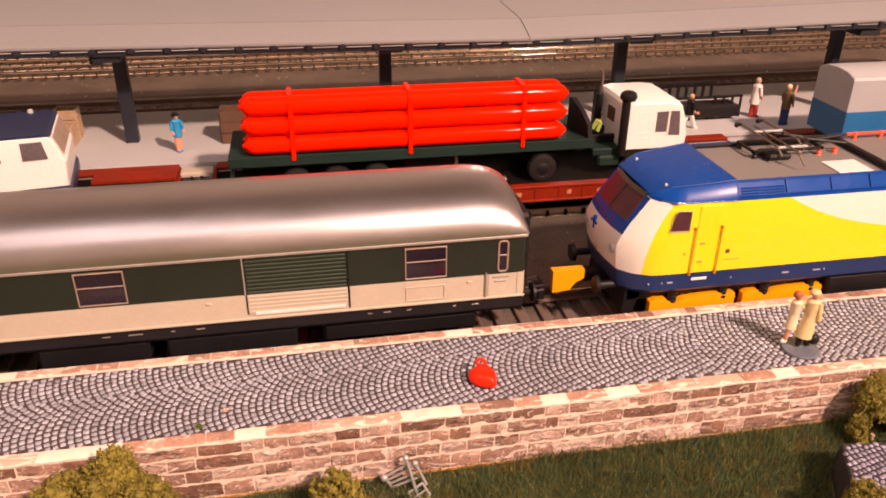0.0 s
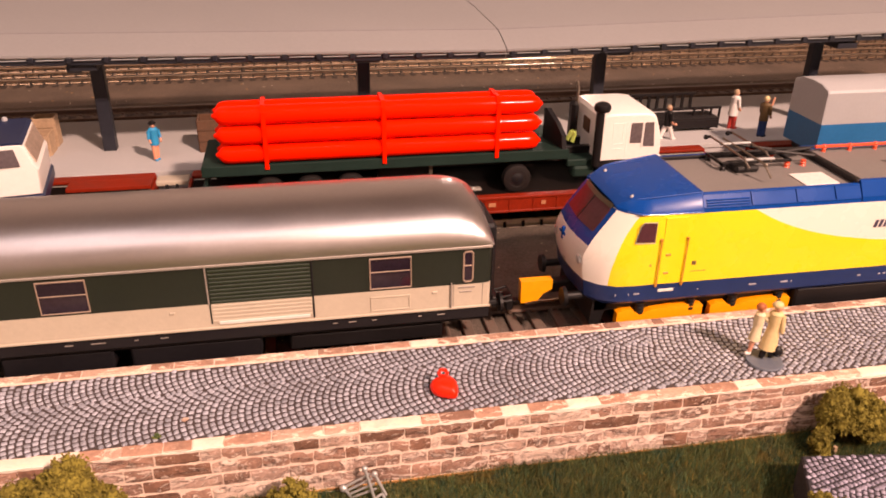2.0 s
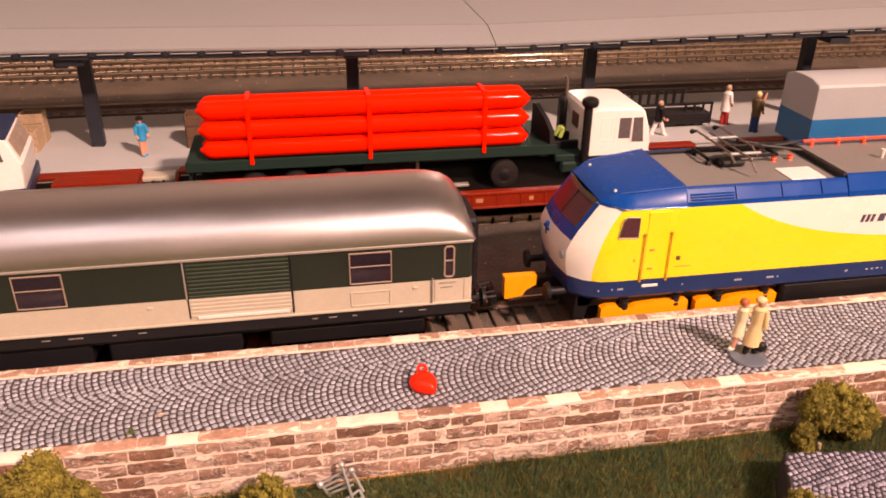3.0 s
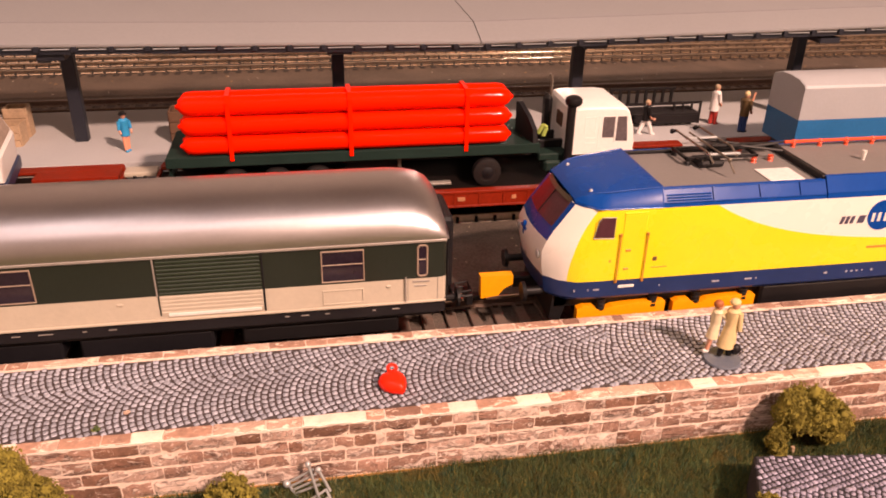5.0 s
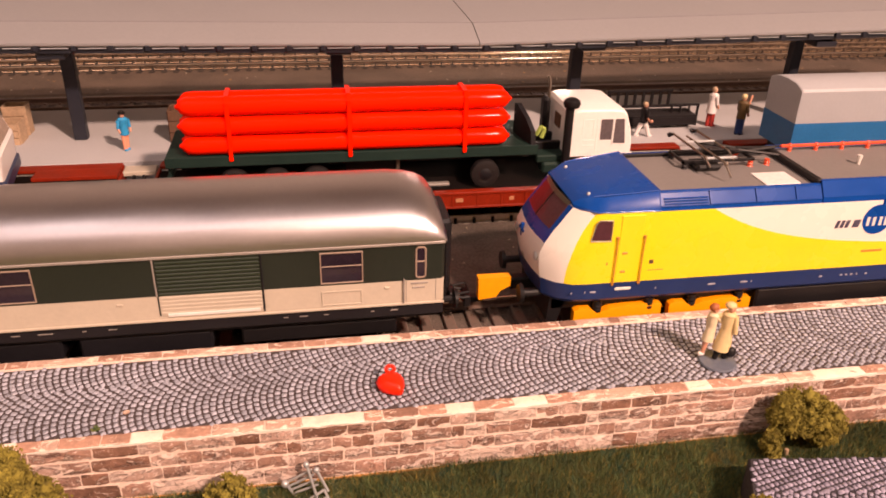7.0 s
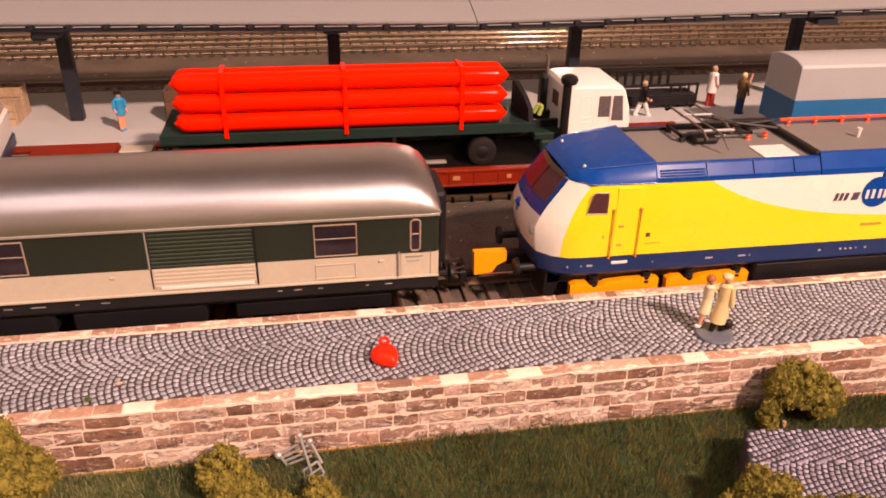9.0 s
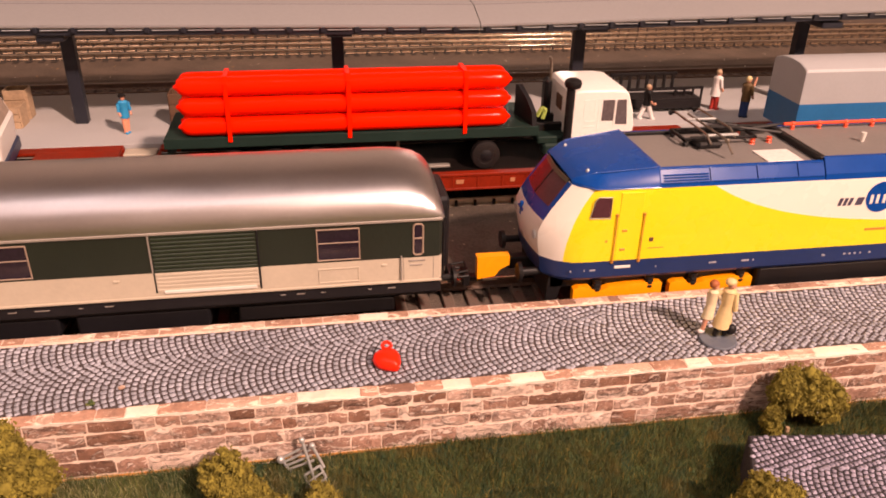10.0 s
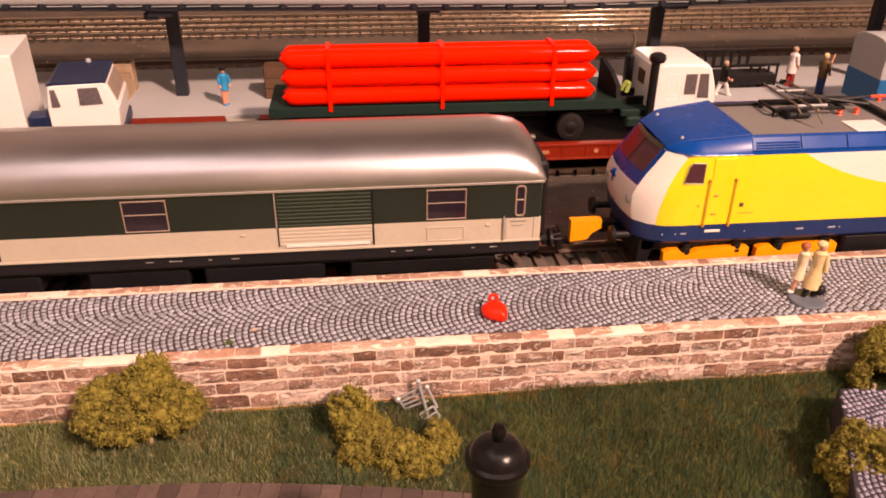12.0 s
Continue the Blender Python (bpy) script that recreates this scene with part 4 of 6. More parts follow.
# ---- electric locomotive ----
def locomotive():
    root = thing("electric_locomotive", "yellow, white and blue electric locomotive on the near track", "locomotive", (110, 0, 0))
    xe = 218.0

    def outline(z, xf, half):
        pts = [(xf - 1.2, 0.0), (xf - 0.9, -5.5), (xf, -11.5), (xf + 3.3, -14.9), (xf + 7.5, -half + 0.3), (xf + 11.5, -half), (xe, -half)]
        return [(x, y, z) for x, y in pts] + [(x, -y, z) for x, y in reversed(pts[1:])]

    levels = [(11.4, 18.8, 16.2), (12.4, 17.8, 17.0), (17.2, 17.1, 17.1), (20, 16.6, 17.1), (24.5, 16.4, 17.1), (27.3, 17.6, 17.1), (30.2, 19.3, 17.1), (34.3, 22.3, 17.0), (37.25, 24.4, 16.85)]

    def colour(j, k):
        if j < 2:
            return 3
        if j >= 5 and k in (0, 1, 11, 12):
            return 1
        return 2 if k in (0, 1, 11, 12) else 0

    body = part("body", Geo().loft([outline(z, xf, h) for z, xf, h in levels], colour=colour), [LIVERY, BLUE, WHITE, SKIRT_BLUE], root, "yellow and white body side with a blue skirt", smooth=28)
    secs = []
    for x, hb, ht, zt in ((24.5, 11.6, 10.4, 38.2), (26.0, 13.4, 11.0, 39.3), (28.7, 15.7, 12.4, 40.4), (33.0, 16.6, 13.0, 40.9), (46.2, 16.8, 14.4, 42.3)):
        side = [(-hb, 37.25), (-hb + 0.25, 38.0), (-ht - 0.35, zt - 0.5), (-ht + 0.1, zt - 0.12), (-ht + 1.0, zt)]
        secs.append([(x, y, z) for y, z in side] + [(x, -y, z) for y, z in reversed(side)])
    part("cab_roof", Geo().loft(secs), [BLUE], root, "blue moulded cab roof", smooth=24)
    # wires along the creases carry the highlight of the roof edges
    for s in (-1, 1):
        for pts in (((29.4, 12.5, 40.4), (33.0, 13.2, 40.85), (46.3, 14.5, 42.2)), ((26.6, 13.8, 37.6), (29.4, 16.2, 37.5), (46.3, 16.95, 37.5))):
            part("roof_crease", Geo().wire([(x, s * y, z) for x, y, z in pts], 0.2, 10), [BLUE_HIGHLIGHT], root, "fine glossy moulded ridge", smooth=60)
    part("roof_crease", Geo().wire([(46.2, -16.7, 37.6), (46.2, -14.4, 42.25), (46.2, 14.4, 42.25), (46.2, 16.7, 37.6)], 0.2, 10), [BLUE_HIGHLIGHT], root, "fine glossy moulded ridge", smooth=60)
    for y in (-10.6, 8.6):
        part("roof_lamp", Geo().lathe((28.6, y, 40.2), [(0.5, 0), (0.5, 0.4), (0.3, 0.7), (0.1, 0.8)], 10), [SILVER_GREY], root, "small bright roof lamp", smooth=40)
    # blue roof side bands
    for s in (-1, 1):
        secs = [[(x, s * 16.75, 37.3), (x, s * 16.4, 38.6), (x, s * 14.4, 41.7), (x, s * 13.6, 41.8), (x, s * 13.6, 37.3)] for x in (46.3, 92.2)]
        part("roof_side_band", Geo().loft(secs), [BLUE], root, "blue panelled roof side")
        secs = [[(x, s * 16.9, 37.3), (x, s * 16.6, 38.8), (x, s * 14.3, 42.6), (x, s * 13.3, 42.7), (x, s * 13.3, 37.3)] for x in (92.4, xe)]
        part("roof_side_band", Geo().loft(secs), [BLUE], root, "blue panelled roof side")
        for zr in (38.9, 39.5, 40.1):
            part("louvre_ridge", Geo().loft([[(x, s * (16.3 - (zr - 38.9) * 0.62), zr), (x, s * (16.62 - (zr - 38.9) * 0.62), zr + 0.1), (x, s * (16.25 - (zr - 38.9) * 0.62), zr + 0.3)] for x in (47.2, 59.4)]), [BLUE], root, "fine louvre line")
        for yr, zr in ((16.62, 38.45), (14.55, 41.5)):
            part("roof_ridge", Geo().loft([[(x, s * (yr - 0.1), zr - 0.15), (x, s * (yr + 0.16), zr), (x, s * (yr - 0.05), zr + 0.22)] for x in (46.6, 92.0)]), [BLUE], root, "thin raised ridge")
        for x in (59.9, 73.0, 84.5):
            g = Geo().loft([[(x + a, s * 16.52, 38.5), (x + a, s * 14.5, 41.55), (x + a, s * 14.75, 41.8), (x + a, s * 16.8, 38.7)] for a in (0, 0.3)])
            part("panel_line", g, [BLUE], root)
    part("roof_deck", Geo().box(46.3, 92, -13.6, 13.6, 38, 41.0, 0.2).box(92.4, xe, -13.3, 13.3, 38, 41.9, 0.2), [GREY_ROOF], root, "flat grey equipment roof")
    part("roof_step", Geo().box(91.4, 93.4, -13.9, 13.9, 41.0, 42.7, 0.3), [DARK], root, "dark cross bar on the roof")
    part("roof_hatch", Geo().box(77.8, 88.0, -12.1, -3.6, 41.0, 41.35, 0.1), [CLOTH_WHITE], root, "white hatch plate on the roof")
    # windscreen and nose
    def front(z, y=0.0):
        x = 24.4 + (z - 37.25) * 1.0
        for (za, xa, _), (zb, xb, _) in zip(levels, levels[1:]):
            if za <= z <= zb:
                x = xa + (xb - xa) * (z - za) / (zb - za)
        return x - 1.2 * max(0.0, 1 - (abs(y) / 11.5) ** 1.6)

    def on_nose(name, rows, mat, parent, label, out):
        """A plate that follows the nose: rows of (height, half width from, half width to)."""
        secs = []
        for z, ya, yb in rows:
            ys = [ya + (yb - ya) * k / 6 for k in range(7)]
            secs.append([(front(z, y) - out, y, z) for y in ys] + [(front(z, y) + 0.5, y, z) for y in reversed(ys)])
        return part(name, Geo().loft(secs), [mat], parent, label)

    ws = on_nose("windscreen", [(30.6, -9.6, 9.6), (34.3, -9.5, 9.5), (37.9, -9.3, 9.3)], GLASS_DARK, root, "dark reddish windscreen", 0.22)
    on_nose("windscreen_bar", [(30.6, -0.25, 0.25), (34.3, -0.25, 0.25), (37.0, -0.25, 0.25)], DARK, ws, "", 0.36)
    on_nose("sun_visor", [(37.0, -9.4, 9.4), (37.9, -9.3, 9.3)], BASE_OLIVE, ws, "olive strip along the top of the windscreen", 0.34)
    for s in (-1, 1):
        part("headlight", Geo().lathe((front(22.5, 9) - 0.35, s * 9.4, 22.6), [(1.25, 0.6), (1.3, 0.1), (1.0, -0.15), (0.3, -0.2)], 16, axis="x"), [SILVER_GREY], root, "clear round headlight", smooth=30)
    part("nose_emblem", Geo().box(front(25) - 0.25, front(25) + 0.6, 0.6, 5.0, 24.6, 25.3, 0.1).box(front(25) - 0.25, front(25) + 0.6, 2.2, 3.2, 23.0, 26.8, 0.1), [BLUE], root, "small blue emblem")
    # side window, doors, handrails
    for s in (-1, 1):
        yy = s * 17.0
        g = Geo().loft([[(28.4, yy + d, 30.2), (33.4, yy + d, 29.9), (33.4, yy + d, 35.3), (30.2, yy + d, 35.4), (29.4, yy + d, 34.6)] for d in (-0.28, 0.28)])
        win = part("cab_window", g, [GLASS_DARK], root, "dark cab side window")
        g = Geo().wire([(28.1, yy + s * 0.2, 29.9), (33.6, yy + s * 0.2, 29.6), (33.6, yy + s * 0.2, 35.5), (30.0, yy + s * 0.2, 35.7), (29.1, yy + s * 0.2, 34.6), (28.1, yy + s * 0.2, 29.9)], 0.11)
        part("window_frame", g, [GREY_TRIM], win)
        for xa in (35.4, 42.8):
            part("handrail", Geo().cyl((xa, yy + s * 0.55, 16.6), (xa, yy + s * 0.55, 30.8), 0.18, n=8).box(xa - 0.2, xa + 0.2, yy - 0.2, yy + s * 0.55, 16.8, 17.3, 0.05).box(xa - 0.2, xa + 0.2, yy - 0.2, yy + s * 0.55, 30.2, 30.7, 0.05), [DOOR_LINE], root, "orange grab rail")
        door = part("door", Geo().box(36.0, 42.2, yy - 0.19, yy + 0.19, 17.4, 36.6, 0.06), [LIVERY], root, "yellow cab door")
        part("door_handle", Geo().box(37.2, 38.6, yy + s * 0.2 - 0.2, yy + s * 0.2 + 0.3, 25.6, 26.3, 0.1).box(37.2, 38.6, yy + s * 0.2 - 0.2, yy + s * 0.2 + 0.3, 20.2, 20.8, 0.1), [DOOR_LINE], door)
        part("step_plate", Geo().box(36.4, 40.9, yy - 0.3, yy + 0.3, 14.8, 15.6, 0.1), [LETTER_WHITE], root, "pale step marking")
        part("side_plate", Geo().box(45.1, 46.3, yy - 0.25, yy + 0.25, 22.3, 23.5, 0.1), [WOOD_DARK], root, "small brown plate")
        for x, w in ((24.2, 0.35), (28, 0.3), (29.6, 1.6), (48, 0.35), (63.4, 2.2), (73, 2.2), (76.2, 0.4), (97.0, 1.0), (103.6, 0.7), (105.2, 0.7), (106.8, 0.7), (108.6, 0.4), (111.4, 0.7)):
            part("skirt_marking", Geo().box(x, x + w, yy - 0.2, yy + 0.2, 14.4, 14.9, 0.05), [MARK_GREY], root, "small pale marking")
        part("number_bar", Geo().box(45.0, 49.5, yy - 0.12, yy + 0.12, 20.2, 20.5, 0.02).box(33.0, 33.6, yy - 0.12, yy + 0.12, 22.6, 23.4, 0.02), [DOOR_LINE], root)
        # plain bars in place of the operator's lettering, with its disc
        sign = part("side_emblem", Geo().cyl((110.2, yy - 0.1 * s, 31.6), (110.2, yy + 0.22 * s, 31.6), 4.4, n=28).box(110.8, 111.8, yy - 0.25, yy + 0.25, 35.5, 37.6, 0.1), [BLUE], root, "round blue disc emblem")
        for x, w, h in [(x - 3.8, w, h) for x, w, h in ((101.4, 1.0, 2.2), (102.9, 1.0, 2.2), (104.4, 1.0, 2.2), (106.6, 2.0, 2.2), (119.2, 0.9, 2.2), (121.0, 0.9, 2.2), (123.0, 2.2, 2.2), (126.2, 1.0, 2.2), (127.8, 1.0, 2.2), (129.4, 1.0, 2.2))]:
            part("emblem_bar", Geo().loft([[(x, yy + d, 29.6), (x + w, yy + d, 29.6), (x + w + 0.5, yy + d, 29.6 + h), (x + 0.5, yy + d, 29.6 + h)] for d in (-0.2, 0.2)]), [LETTER_DARK], sign)
        for x in (107.0, 108.8, 110.8, 112.4):
            part("emblem_bar", Geo().box(x, x + 0.9, yy - 0.3, yy + 0.3, 29.8, 32.4, 0.05), [LETTER_WHITE], sign)
        part("small_bar", Geo().box(108, 114.5, yy - 0.2, yy + 0.2, 21.6, 22.4, 0.05), [DOOR_LINE], root)
    # underframe, bogies, buffers
    part("underframe", Geo().box(20, xe - 3, -13, 13, 7.5, 11.4, 0.5), [DARK], root, "black underframe")
    for xb in (50, 180):
        bogie = part("bogie", Geo().box(xb - 23, xb + 23, -12, 12, 4.5, 8, 0.5), [DARK], root, "black bogie frame")
        for s in (-1, 1):
            for xa, xc in ((-23.5, 1.8), (4.2, 28.6)):
                w = xc - xa
                top = [(0, 7.8), (1.5, 8.5), (4.5, 8.4), (5.5, 7.4), (8.0, 7.2), (10, 8.0), (w * 0.6, 8.5), (w * 0.8, 8.6), (w - 1.5, 8.8), (w, 8.2)]
                low = [(w, 4.4), (w - 3, 3.2), (3, 3.0), (0, 4.0)]
                g = Geo().loft([[(xb + xa + x, s * 14.2 + d, z) for x, z in top + low] for d in (-1.1, 1.1)])
                cover = part("axle_cover", g, [YELLOW], bogie, "bright yellow sprung axle cover")
                for x in (6.8, w * 0.86):
                    part("spring", Geo().lathe((xb + xa + x, s * 14.2, 7.0), [(1.3, 0), (1.3, 0.7), (1.0, 0.9), (1.3, 1.2), (1.3, 1.9), (1.0, 2.1), (1.3, 2.4), (1.3, 3.4)], 12), [DARK], cover, "black coil spring")
        for d in (-15, 15):
            wheelset(root, xb + d, 0.0, 5.6)
    # unseen tank, put in so that the gap under the body stays in shade
    part("transformer_tank", Geo().box(80, 150, -15.5, 15.5, 2.6, 11.0, 0.6), [DARK], root, "black tank between the bogies")
    part("pilot", Geo().loft([[(19.5, y, 4.2), (22.5, y, 3.4), (24.5, y, 11), (20.0, y, 11.6)] for y in (-13.0, 13.0)]), [DARK], root, "black front skirt")
    for s in (-1, 1):
        g = Geo().cyl((19.0, s * 10, 11.6), (13.0, s * 10, 11.6), 1.1, n=12)
        part("buffer", g, [DARK], root, "black buffer stem")
        g = Geo().cyl((13.0, s * 10, 11.6), (12.0, s * 10, 11.6), 2.8, 2.5, n=20)
        part("buffer_head", g, [DARK], root, "black round buffer head")
    g = Geo().loft([[(x, y, z) for x, z in ((2.4, 6.6), (7.4, 7.2), (8.8, 9.2), (11.4, 10.6), (11.4, 13.4), (2.2, 13.4))] for y in (-3.8, -1.2)]).box(11.8, 20, -1.6, 1.6, 8.0, 11.5, 0.3, 1)
    part("coupling_block", g, [YELLOW, DARK], root, "bright yellow coupling block")
    coupler(root, 4.5, 0.0, 5.2, -1)
    # pantograph and roof gear
    panto = part("pantograph", Geo().box(60, 82, 2.0, 2.8, 42.6, 43.4, 0.1).box(60, 82, 10.2, 11.0, 42.6, 43.4, 0.1).box(60, 60.8, 2.0, 11, 42.6, 43.4, 0.1).box(81.2, 82, 2, 11, 42.6, 43.4, 0.1), [DARK], root, "folded dark pantograph on its frame")
    for pts in (((61.4, 14.6, 46.8), (62.0, 13.2, 47.4), (64.6, -1.5, 45.8), (65.0, -4.4, 43.8)), ((70.0, 17.6, 46.6), (70.6, 16.2, 47.2), (73.6, 2.5, 45.8), (74.0, -0.4, 44.0))):
        part("contact_strip", Geo().wire(pts, 0.32, 8), [CHROME], panto, "bronze contact strip", smooth=60)
        part("horn", Geo().wire(pts[:2], 0.42, 8).ball(pts[0], 0.75), [DARK], panto, "dark horn of the contact strip", smooth=60)
    part("contact_strip", Geo().wire([(65.6, 12.4, 47.0), (68.2, -6.0, 45.6), (68.7, -9.4, 42.8)], 0.3, 8).ball((68.2, -6.6, 45.5), 0.7), [CHROME], panto, "bronze middle strip with a bright end")
    for y, z in ((8.6, 46.6), (-1.6, 45.4)):
        part("head_link", Geo().box(62.6 + (8.6 - y) * 0.17, 72.2 + (8.6 - y) * 0.17, y - 0.5, y + 0.5, z - 0.3, z + 0.3, 0.15), [SILVER_GREY], panto, "pale cross link")
    for ya, yb in ((3.4, 5.0), (9.6, 6.6)):
        part("pantograph_arm", Geo().wire([(90, ya, 43.6), (78, yb, 45.0), (68.0, ya, 46.0)], 0.45), [DARK], panto)
    part("lower_arm", Geo().wire([(70.5, 6.2, 43.2), (91.0, 7.6, 44.4)], 0.5), [DARK], panto, "dark lower arm")
    # the pantograph's shadow on the roof, built as a dark block
    part("spring_box", Geo().box(63.0, 70.5, -1.0, 5.5, 41.1, 42.9, 0.6), [DARK], panto, "dark spring gear")
    for x, y in ((61, 2.4), (61, 10.6), (81, 2.4), (81, 10.6), (86.5, 3.0)):
        part("insulator", Geo().lathe((x, y, 41.0), [(0.9, 0), (0.6, 0.4), (0.9, 0.8), (0.6, 1.2), (0.8, 1.6)], 10), [DARK if x < 70 else SIGNAL_RED], panto, "black insulator" if x < 70 else "red insulator", smooth=40)
    g = Geo().cyl((95, 10.5, 43.5), (xe - 30, 10.5, 43.5), 0.5, n=10)
    line = part("roof_line", g, [SIGNAL_RED], root, "orange-red busbar along the roof")
    for k in range(10):
        x = 98 + k * 8.6
        part("busbar_foot", Geo().lathe((x, 10.5, 41.9), [(0.7, 0), (0.55, 0.5), (0.75, 0.9), (0.55, 1.3), (0.8, 1.8), (0.5, 2.2)], 10), [SIGNAL_RED], line, smooth=40)
    part("roof_cable", Geo().wire([(83, 7, 43.5), (88, 9.5, 43.8), (94.5, 10.5, 43.5)], 0.35).wire([(70, 12, 42.3), (92, 12, 42.6)], 0.4), [DARK], root)
    part("roof_rail", Geo().box(47, 91, 12.2, 13.2, 41.0, 42.0, 0.2), [DARK], root)
    part("horn", Geo().cyl((112, -2, 41.9), (112, -2, 44.6), 0.5, 0.7, n=10), [LETTER_WHITE], root, "small white roof horn")
    return root


locomotive()


# ---- baggage car ----
def baggage_car():
    x1, x0 = -13.0, -305.0
    root = thing("baggage_car", "dark green and cream baggage car with a silver roof", "railway carriage", (-160, 0, 0))
    H = 16.2

    def ring(x, k):
        side = [(-H * k, 14.8), (-H * k, 21.4), (-H * k, 32.2)]
        return [(x, y, z) for y, z in side] + [(x, -y, z) for y, z in reversed(side)]

    secs = [ring(x0, 0.9), ring(x0 + 0.6, 0.965), ring(x0 + 2, 1), ring(x1 - 2.2, 1), ring(x1 - 0.9, 0.985), ring(x1 - 0.2, 0.95), ring(x1, 0.9)]
    body = part("body", Geo().loft(secs, mi=1, colour=lambda j, k: (0, 1, 2, 1, 0, 2)[k]), [CREAM, GREEN, DARK], root, "body side green above and cream below", smooth=20)
    # vaulted roof with drooping ends
    secs = []
    half = [(-16.7, 32.0), (-16.65, 33.2), (-16.4, 34.6), (-15.9, 36.0), (-15.1, 37.4), (-13.9, 38.8), (-12.2, 40.2), (-9.8, 41.6), (-6.8, 42.8), (-3.4, 43.6), (0.0, 43.9)]
    vault = half + [(-y, z) for y, z in reversed(half[:-1])]
    for x, rise, wide in [(x0 - 0.3, 0.12, 0.95), (x0 + 3, 0.6, 1), (x0 + 10, 1, 1), (-26, 1, 1), (-21.5, 0.965, 1), (-18, 0.88, 1.0), (-15.4, 0.74, 1.0), (-13.6, 0.52, 0.985), (-12.7, 0.26, 0.965), (-12.5, 0.08, 0.95)]:
        pts = [(x, y * wide, 32.0 + (z - 32.0) * rise) for y, z in vault]
        secs.append(pts)
    part("roof", Geo().loft(secs), [SILVER], root, "smooth silver vaulted roof", smooth=50)
    for s in (-1, 1):
        part("gutter", Geo().box(x0, x1 - 0.2, s * (H + 0.35) - 0.35, s * (H + 0.35) + 0.35, 31.6, 32.3, 0.12), [GREY_TRIM], root, "pale roof gutter")
        part("sole_bar", Geo().box(x0, x1 - 0.2, s * 15.3 - 0.35, s * 15.3 + 0.35, 10.8, 14.3, 0.15), [FRAME_BLACK], root, "black underframe side")
        part("waist_rib", Geo().box(x0, x1 - 0.2, s * (H + 0.1) - 0.25, s * (H + 0.1) + 0.25, 14.35, 14.95, 0.1), [CREAM], root)
        yy = s * H
        out = yy + s * 0.12
        for xa, xb in ((-44.2, -34.0), (-121, -110.4), (-200, -190)):
            w = part("window", Geo().box(xa, xb, yy - 0.2, yy + 0.2, 22.1, 30.5, 0.1), [GLASS_CAR], root, "dark window")
            g = Geo()
            for a, b, c, d in ((xa - 0.2, xb + 0.2, 21.95, 22.3), (xa - 0.2, xb + 0.2, 30.3, 30.65), (xa - 0.2, xa + 0.12, 22.3, 30.3), (xb - 0.12, xb + 0.2, 22.3, 30.3), (xa + 0.12, xb - 0.12, 26.65, 26.95)):
                g.box(a, b, yy - 0.35, yy + 0.35, c, d, 0.1)
            part("window_frame", g, [FRAME_TAN], w, "tan metal window frame")
        w = part("door_window", Geo().box(-20.4, -18.2, yy - 0.2, yy + 0.2, 22.4, 30.6, 0.3), [GLASS_CAR], root, "narrow dark door window")
        loop = [(-20.5, 22.8), (-20.0, 22.2), (-18.6, 22.2), (-18.1, 22.8), (-18.1, 30.1), (-18.6, 30.7), (-20.0, 30.7), (-20.5, 30.1), (-20.5, 22.8)]
        g = Geo().wire([(a, yy + s * 0.12, c) for a, c in loop], 0.26, 8).box(-20.3, -18.3, yy - 0.3, yy + 0.3, 26.6, 27.0, 0.1)
        part("window_frame", g, [FRAME_TAN], w, "tan metal window frame")
        for xa, xb in ((-83.4, -58.4), (-178, -153)):
            shut = part("shutter", Geo().box(xa, xb, yy - 0.12, yy + 0.12, 15.9, 31.4, 0.05), [GREEN], root, "ribbed roller shutter, green above and cream below")
            part("shutter_base", Geo().box(xa + 0.4, xb - 0.35, yy - 0.2, yy + 0.2, 15.95, 21.4, 0.05), [CREAM], shut, "cream lower part of the shutter")
            z = 16.2
            while z < 31.0:
                part("slat", Geo().box(xa + 0.5, xb - 0.4, yy - 0.3, yy + 0.3, z, z + 0.85, 0.2), [CREAM if z < 21.2 else material_green_slat], shut)
                z += 1.05
            for xg in (xa, xb):
                part("shutter_guide", Geo().box(xg - 0.2, xg + 0.2, yy - 0.4, yy + 0.4, 21.4 if xg == xa else 15.4, 31.6, 0.1), [GREY_TRIM if xg == xa else FRAME_BLACK], shut)
            part("shutter_foot", Geo().box(xa + 2, xb - 1, yy - 0.5, yy + 0.5, 15.7, 16.6, 0.1), [LETTER_WHITE], shut, "pale bottom rail")
        g = Geo()
        for a, b, c, d in ((-44.3, -34.2, 19.4, 19.7), (-44.3, -34.2, 15.6, 15.9), (-44.3, -44.0, 15.9, 19.4), (-34.5, -34.2, 15.9, 19.4)):
            g.box(a, b, yy - 0.22, yy + 0.22, c, d, 0.05)
        part("hatch_outline", g, [CREAM], root, "raised hatch frame")
        part("handrail", Geo().cyl((-23.6, yy + s * 0.5, 15.2), (-23.6, yy + s * 0.5, 22.2), 0.22, n=8), [GREY_TRIM], root, "thin grab rail")
        part("door_seam", Geo().box(-23.0, -22.85, yy - 0.1, yy + 0.1, 15, 21.6, 0.02).box(-15.4, -15.25, yy - 0.1, yy + 0.1, 15, 21.6, 0.02), [GREY_TRIM], root)
        part("name_plate", Geo().box(-21.8, -17.4, yy - 0.2, yy + 0.2, 20.3, 20.8, 0.05), [GREY_TRIM], root, "thin bar of small lettering")
        part("name_plate", Geo().box(-21.4, -18.2, yy - 0.2, yy + 0.2, 19.1, 19.5, 0.05), [GREY_TRIM], root, "thin bar of small lettering")
        for xa in (-28.5, -92.8):
            part("latch", Geo().box(xa, xa + 1.3, yy - 0.35, yy + 0.35, 19.4, 20.0, 0.1), [CREAM], root)
